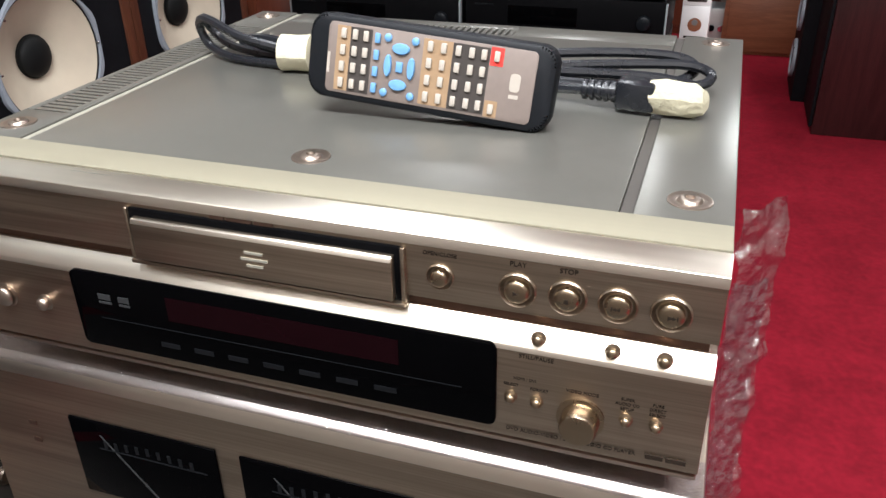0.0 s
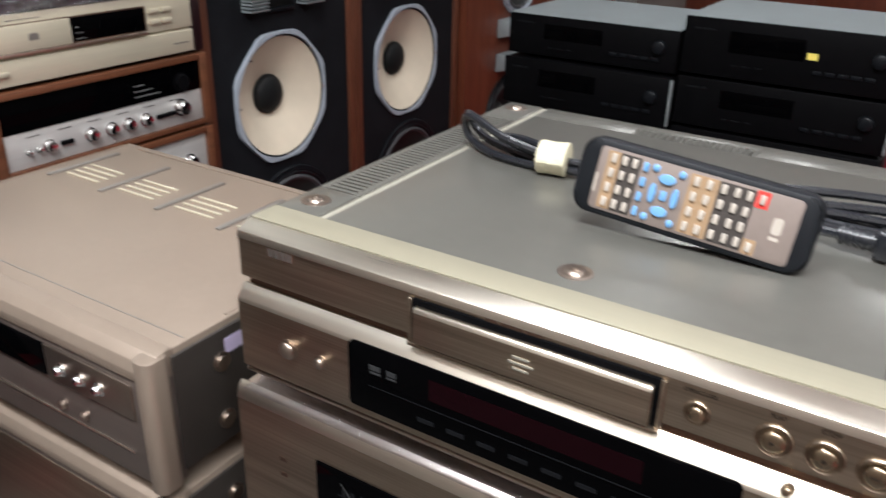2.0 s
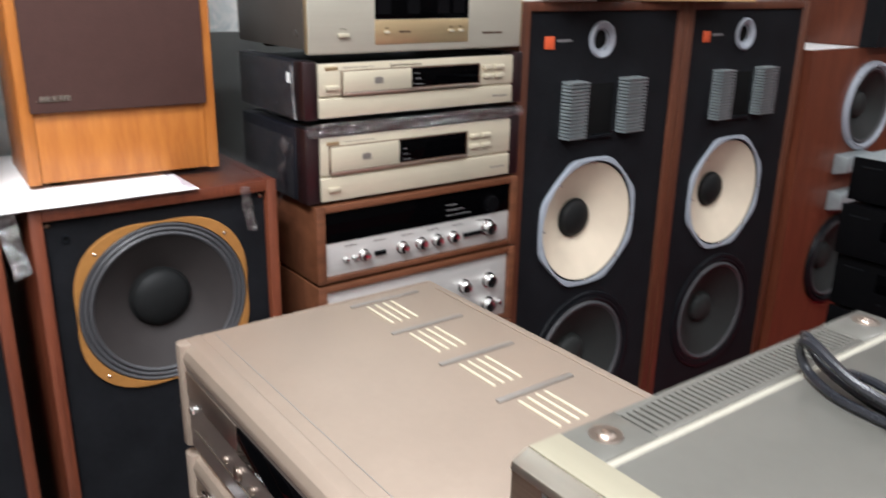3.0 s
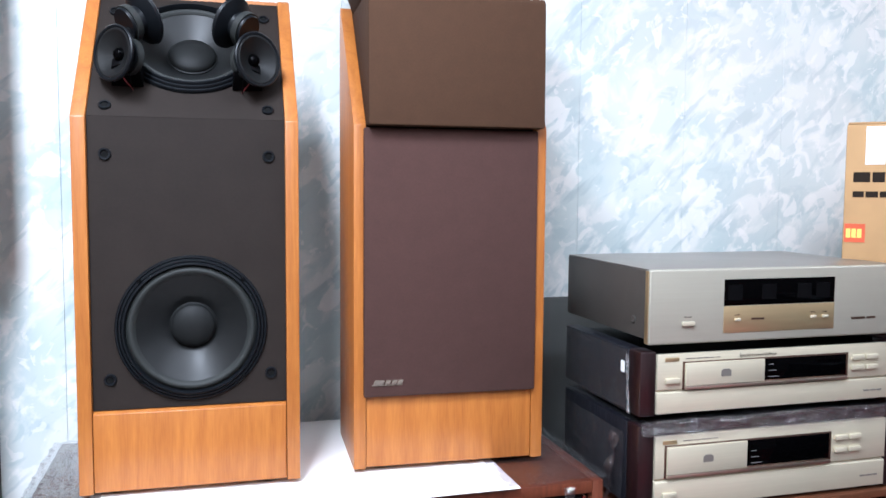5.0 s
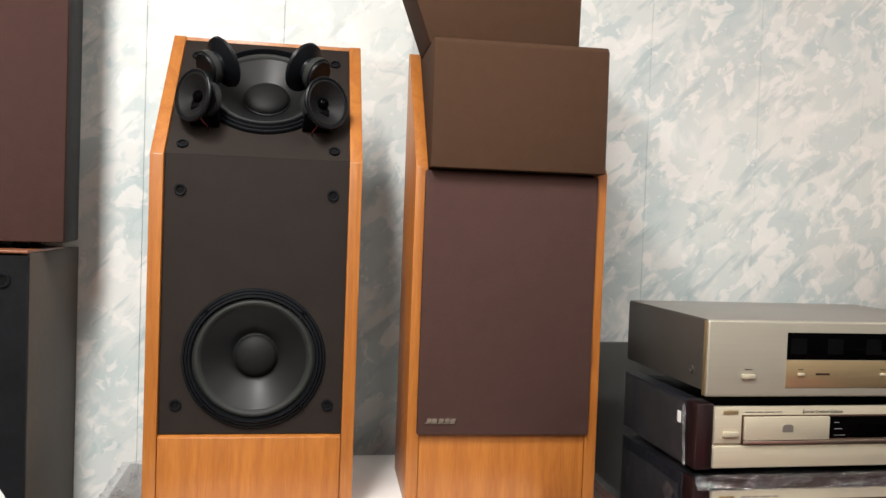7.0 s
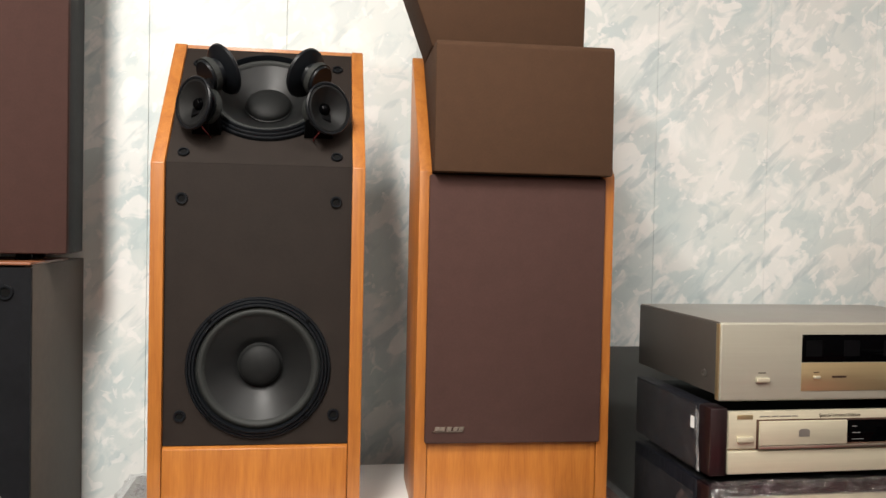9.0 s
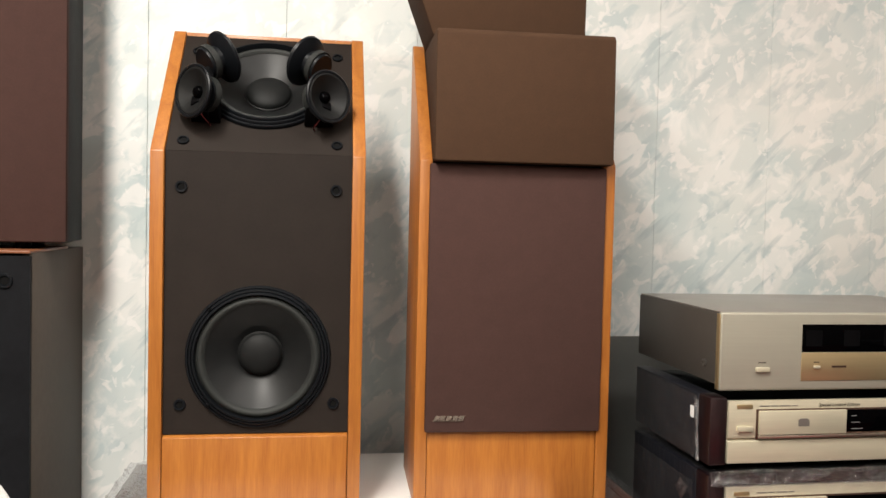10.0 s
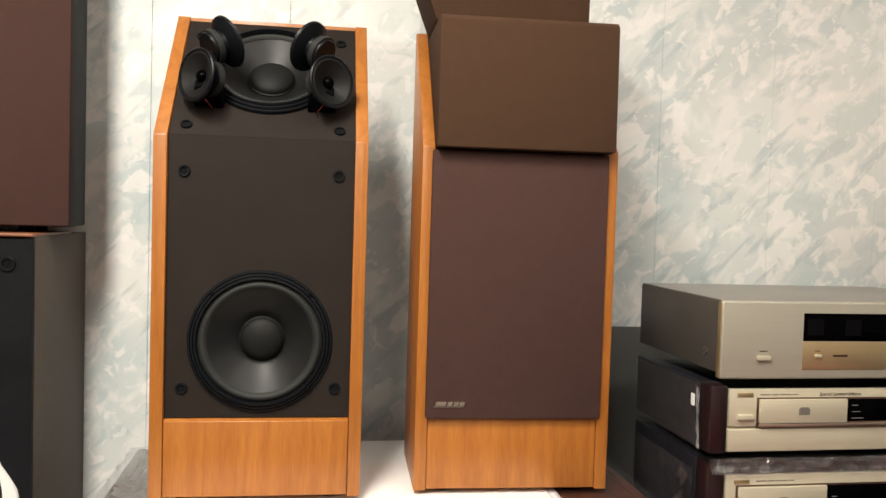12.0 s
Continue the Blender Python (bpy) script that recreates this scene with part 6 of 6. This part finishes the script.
pgm = Matrix.Translation((0.122, 0.206, 0.0105)) @ pose(0, 0, 0, 0, 0, -6)
pg = part("strain_relief", lathe_bm([(0.0045, 0), (0.0055, 0.022)], 14, pose(0, 0, 0, 0, 90, 0)), M["cable"], cb, "", pgm)
for k in range(5):
    part("relief_ring", lathe_bm([(0.0062, 0.001 + k * 0.0045), (0.0064, 0.0025 + k * 0.0045), (0.0062, 0.0035 + k * 0.0045)], 14, pose(0, 0, 0, 0, 90, 0)), M["cable"], pg, "", pgm)
part("plug", prism_bm([(0.022, -0.008), (0.034, -0.0095), (0.046, -0.0095), (0.046, 0.0095), (0.034, 0.0095), (0.022, 0.008)], -0.008, 0.009, "z", 0.002), M["cable"], cb, "black moulded plug", pgm)
bm = lathe_bm([(0.004, 0.040), (0.0098, 0.042), (0.0108, 0.050), (0.0098, 0.060), (0.0102, 0.068), (0.0068, 0.074), (0.001, 0.075)], 14, pose(0, 0, 0, 0, 90, 0))
for vv in bm.verts:
    nn = noise.noise(vv.co * 90) * 0.0028
    vv.co += Vector((nn, noise.noise(vv.co * 110 + Vector((5, 0, 0))) * 0.0028, noise.noise(vv.co * 120 + Vector((0, 5, 0))) * 0.0022))
part("tape_wrap", bm, M["tape"], cb, "crumpled masking tape over the plug", pgm, 25)

# ---- film hanging on the right side of the stack ----
part_ = part("plastic_wrap", crumple_bm((0.002, 0.0, -0.24), (0.022, 0.022, 0.0), 130, 30, 0.006, 21, (0.2215, 0.066, 0.995), 42), M["bunched"], smooth=180)
tagged(part_, "crinkled clear bubble film hanging beside the player", "plastic wrap")
part_ = part("plastic_wrap", crumple_bm((0.002, 0.0, -0.20), (0.018, 0.014, 0.0), 110, 26, 0.005, 27, (0.2225, 0.07, 0.95), 55), M["bunched"], smooth=180)
tagged(part_, "second fold of crinkled clear film beside the player", "plastic wrap")
part_ = part("plastic_wrap", crumple_bm((0.004, 0.0, -0.05), (0.055, 0.03, 0.0), 50, 40, 0.006, 22, (0.2245, 0.05, 0.79), 60), M["film"], smooth=180)
tagged(part_, "loose end of clear film", "plastic wrap")
part_ = part("plastic_wrap", crumple_bm((0.44, 0.0, 0.0), (0.0, 0.035, 0.0), 60, 8, 0.0010, 23, (-0.218, -0.008, 0.8722), 30), M["film"])
tagged(part_, "thin clear film between the player and the amplifier", "plastic wrap")


# ---- black components behind the player ----
def black_unit(x0, x1, y, z, h, style):
    t = thing("black_component", pose((x0 + x1) / 2, y, z), "black hi-fi component in a stack behind the player" if style % 2 else "black hi-fi component with glossy front", "hi-fi component", "black component stacks")
    w = (x1 - x0) / 2
    part("cover", box_bm(-w + 0.003, w - 0.003, 0.012, 0.36, 0.010, h - 0.001, 0.002), M["blackmatt"], t)
    part("front_panel", box_bm(-w, w, 0.0, 0.0117, 0.008, h, 0.002), M["blackmatt"], t)
    part("display_window", box_bm(-w * 0.55, w * 0.15, -0.0012, 0.004, h * 0.48, h * 0.82, 0.0005), M["blackgloss"], t)
    for k in range(5):
        part("button", box_bm(w * 0.25 + k * 0.026, w * 0.25 + k * 0.026 + 0.018, -0.004, -0.0002, h * 0.3, h * 0.3 + 0.008, 0.001), M["basket"], t)
    part("knob", lathe_bm([(0.016, 0), (0.015, 0.012), (0.012, 0.014), (0.0004, 0.0138)], 24), M["basket"], t, "", at_front(w * 0.8, 0.0, h * 0.62))
    bars(t, -w * 0.9, h * 0.8, -0.0003, (0.03, 0.012), 0.004, 0.004, M["dimprint"])
    bars(t, -w * 0.5, h * 0.26, -0.0003, (0.012, 0.02, 0.012), 0.003, 0.01, M["dimprint"])
    if style == 1:
        part("panel_edge", box_bm(w - 0.001, w + 0.003, -0.003, 0.012, 0.012, h - 0.004, 0.001), M["lens"], t)
    for fx in (-w + 0.05, w - 0.05):
        for fy in (0.05, 0.3):
            part("foot", lathe_bm([(0.018, 0), (0.02, 0.003), (0.02, 0.0099)], 14, Matrix.Translation((fx, fy, 0))), M["blackmatt"], t)
    return t


z = FLOOR
for k, h in enumerate((0.16, 0.15, 0.14, 0.14, 0.13, 0.125, 0.106)):
    u = black_unit(-0.823 + (0.0 if k < 6 else -0.002), -0.385, 1.55 - (0.02 if k == 5 else 0.0), z, h, 1 if k == 5 else 0)
    z += h
# added grey sheet: glare on the black cover put into its colour
part("top_sheet", box_bm(-0.219, 0.219, 0.002, 0.36, 0.1062, 0.1072), M["lens"], u, "grey sheet for the glare on the black top")
z = FLOOR
for k, h in enumerate((0.17, 0.16, 0.15, 0.13, 0.125, 0.12, 0.135)):
    u = black_unit(-0.375, 0.080, 1.545, z, h, k % 2)
    if k == 6:
        part("sticker", box_bm(0.040, 0.062, -0.0012, -0.0002, 0.070, 0.084), M["yellowprint"], u)
        # same added sheet, paling this black top as glare would
        part("top_sheet", box_bm(-0.226, 0.226, 0.002, 0.36, 0.1352, 0.1362), M["lens"], u, "grey sheet for the glare on the black top")
    if k == 4:
        for q in range(5):
            part("grille_bar", box_bm(0.06, 0.17, -0.003, -0.0002, 0.082 + 0.008 * q, 0.0855 + 0.008 * q), M["dimprint"], u)
    z += h

# ---- small cartons and things at the far end ----
z = FLOOR
for k in range(10):
    t = thing("tube_carton", pose(0.128, 1.98, z, 0, 0, -4 + 3 * ((k * 7) % 3)), "small white carton with a dark round emblem, stacked", "carton", "stacked small cartons")
    part("carton_body", box_bm(-0.036, 0.036, 0, 0.075, 0, 0.0955, 0.002), M["whiteprint"], t)
    part("emblem", lathe_bm([(0.018, 0), (0.018, 0.0008), (0.0004, 0.0008)], 24), M["brownwood"], t, "", at_front(0.0, 0.0, 0.046))
    part("emblem_core", lathe_bm([(0.008, 0), (0.008, 0.0012), (0.0004, 0.0012)], 16), M["lightprint"], t, "", at_front(0.0, 0.0, 0.052))
    part("print_bar", box_bm(-0.025, 0.025, -0.0006, 0.0004, 0.010, 0.016), M["darkprint"], t)
    z += 0.0957
t = thing("silver_tuner", pose(0.14, 4.62, FLOOR, 0, 0, 4), "silver component standing on the carpet far off", "hi-fi component")
part("case", box_bm(-0.085, 0.085, 0.01, 0.2, 0.0, 0.23, 0.003), M["lens"], t)
part("front_panel", box_bm(-0.085, 0.085, 0.0, 0.0098, 0.002, 0.228, 0.002), M["silver"], t)
for q in range(3):
    part("knob", lathe_bm([(0.018, 0), (0.016, 0.014), (0.0004, 0.014)], 20), M["blackmatt" if q % 2 else "chrome"], t, "", at_front(-0.05 + 0.05 * q, 0.0, 0.12))
t = thing("brown_cabinet", pose(0.75, 4.55, FLOOR), "low brown wooden cabinet on the red carpet", "cabinet")
part("carcass", box_bm(-0.55, 0.55, 0.0, 0.45, 0.0, 0.34, 0.004), M["brownwood"], t)
part("top_board", box_bm(-0.57, 0.57, -0.02, 0.46, 0.3402, 0.36, 0.003), M["casewood"], t)
for s in (-1, 1):
    d_ = part("door", box_bm(s * 0.27 - 0.255, s * 0.27 + 0.255, -0.018, -0.0005, 0.02, 0.33, 0.003), M["brownwood"], t)
    part("handle", box_bm(s * 0.05 - 0.005, s * 0.05 + 0.005, -0.034, -0.0185, 0.14, 0.22, 0.002), M["gold"], d_)
t = thing("turntable", pose(0.70, 4.60, 0.3005), "silver turntable on the low cabinet", "turntable")
part("plinth", box_bm(-0.24, 0.24, 0.0, 0.36, 0.0, 0.10, 0.004), M["silver"], t)
part("platter", lathe_bm([(0.15, 0.0), (0.15, 0.02), (0.0004, 0.02)], 40, Matrix.Translation((-0.04, 0.18, 0.101))), M["blackmatt"], t)
t = thing("rosewood_speaker", pose(0.615, 3.28, FLOOR), "dark rosewood speaker standing on the carpet", "speaker")
part("cabinet", box_bm(0.0, 0.45, 0.0, 0.40, 0.0, 1.05, 0.004), M["rosewood"], t)
part("front_baffle", box_bm(-0.014, -0.0004, 0.01, 0.39, 0.03, 1.04, 0.003), M["blackcab"], t)
t = thing("black_speaker", pose(0.55, 3.73, FLOOR), "black speaker with grey cones beside the rosewood one", "speaker")
part("cabinet", box_bm(0.0, 0.40, 0.0, 0.38, 0.0, 1.0, 0.004), M["blackcab"], t)
for zz, r in ((0.16, 0.09), (0.38, 0.09)):
    driver(t, pose(0.0, 0.19, zz, 0, 0, -90), r, "woofer", "surround", "tansurr", "dustcap", "greyframe", proud=0.012)
t = thing("far_cabinet", pose(-0.55, 4.95, FLOOR), "tall brown wooden cabinet at the far wall", "cabinet")
part("carcass", box_bm(-0.8, 0.72, 0.0, 0.45, 0.0, 1.5, 0.004), M["redwood"], t)
for s in (-1, 1):
    d_ = part("door", box_bm(-0.04 + s * 0.375 - 0.365, -0.04 + s * 0.375 + 0.365, -0.02, -0.0005, 0.05, 1.46, 0.004), M["redwood"], t)
    part("handle", box_bm(-0.04 + s * 0.05 - 0.006, -0.04 + s * 0.05 + 0.006, -0.04, -0.0205, 0.7, 0.85, 0.003), M["gold"], d_)
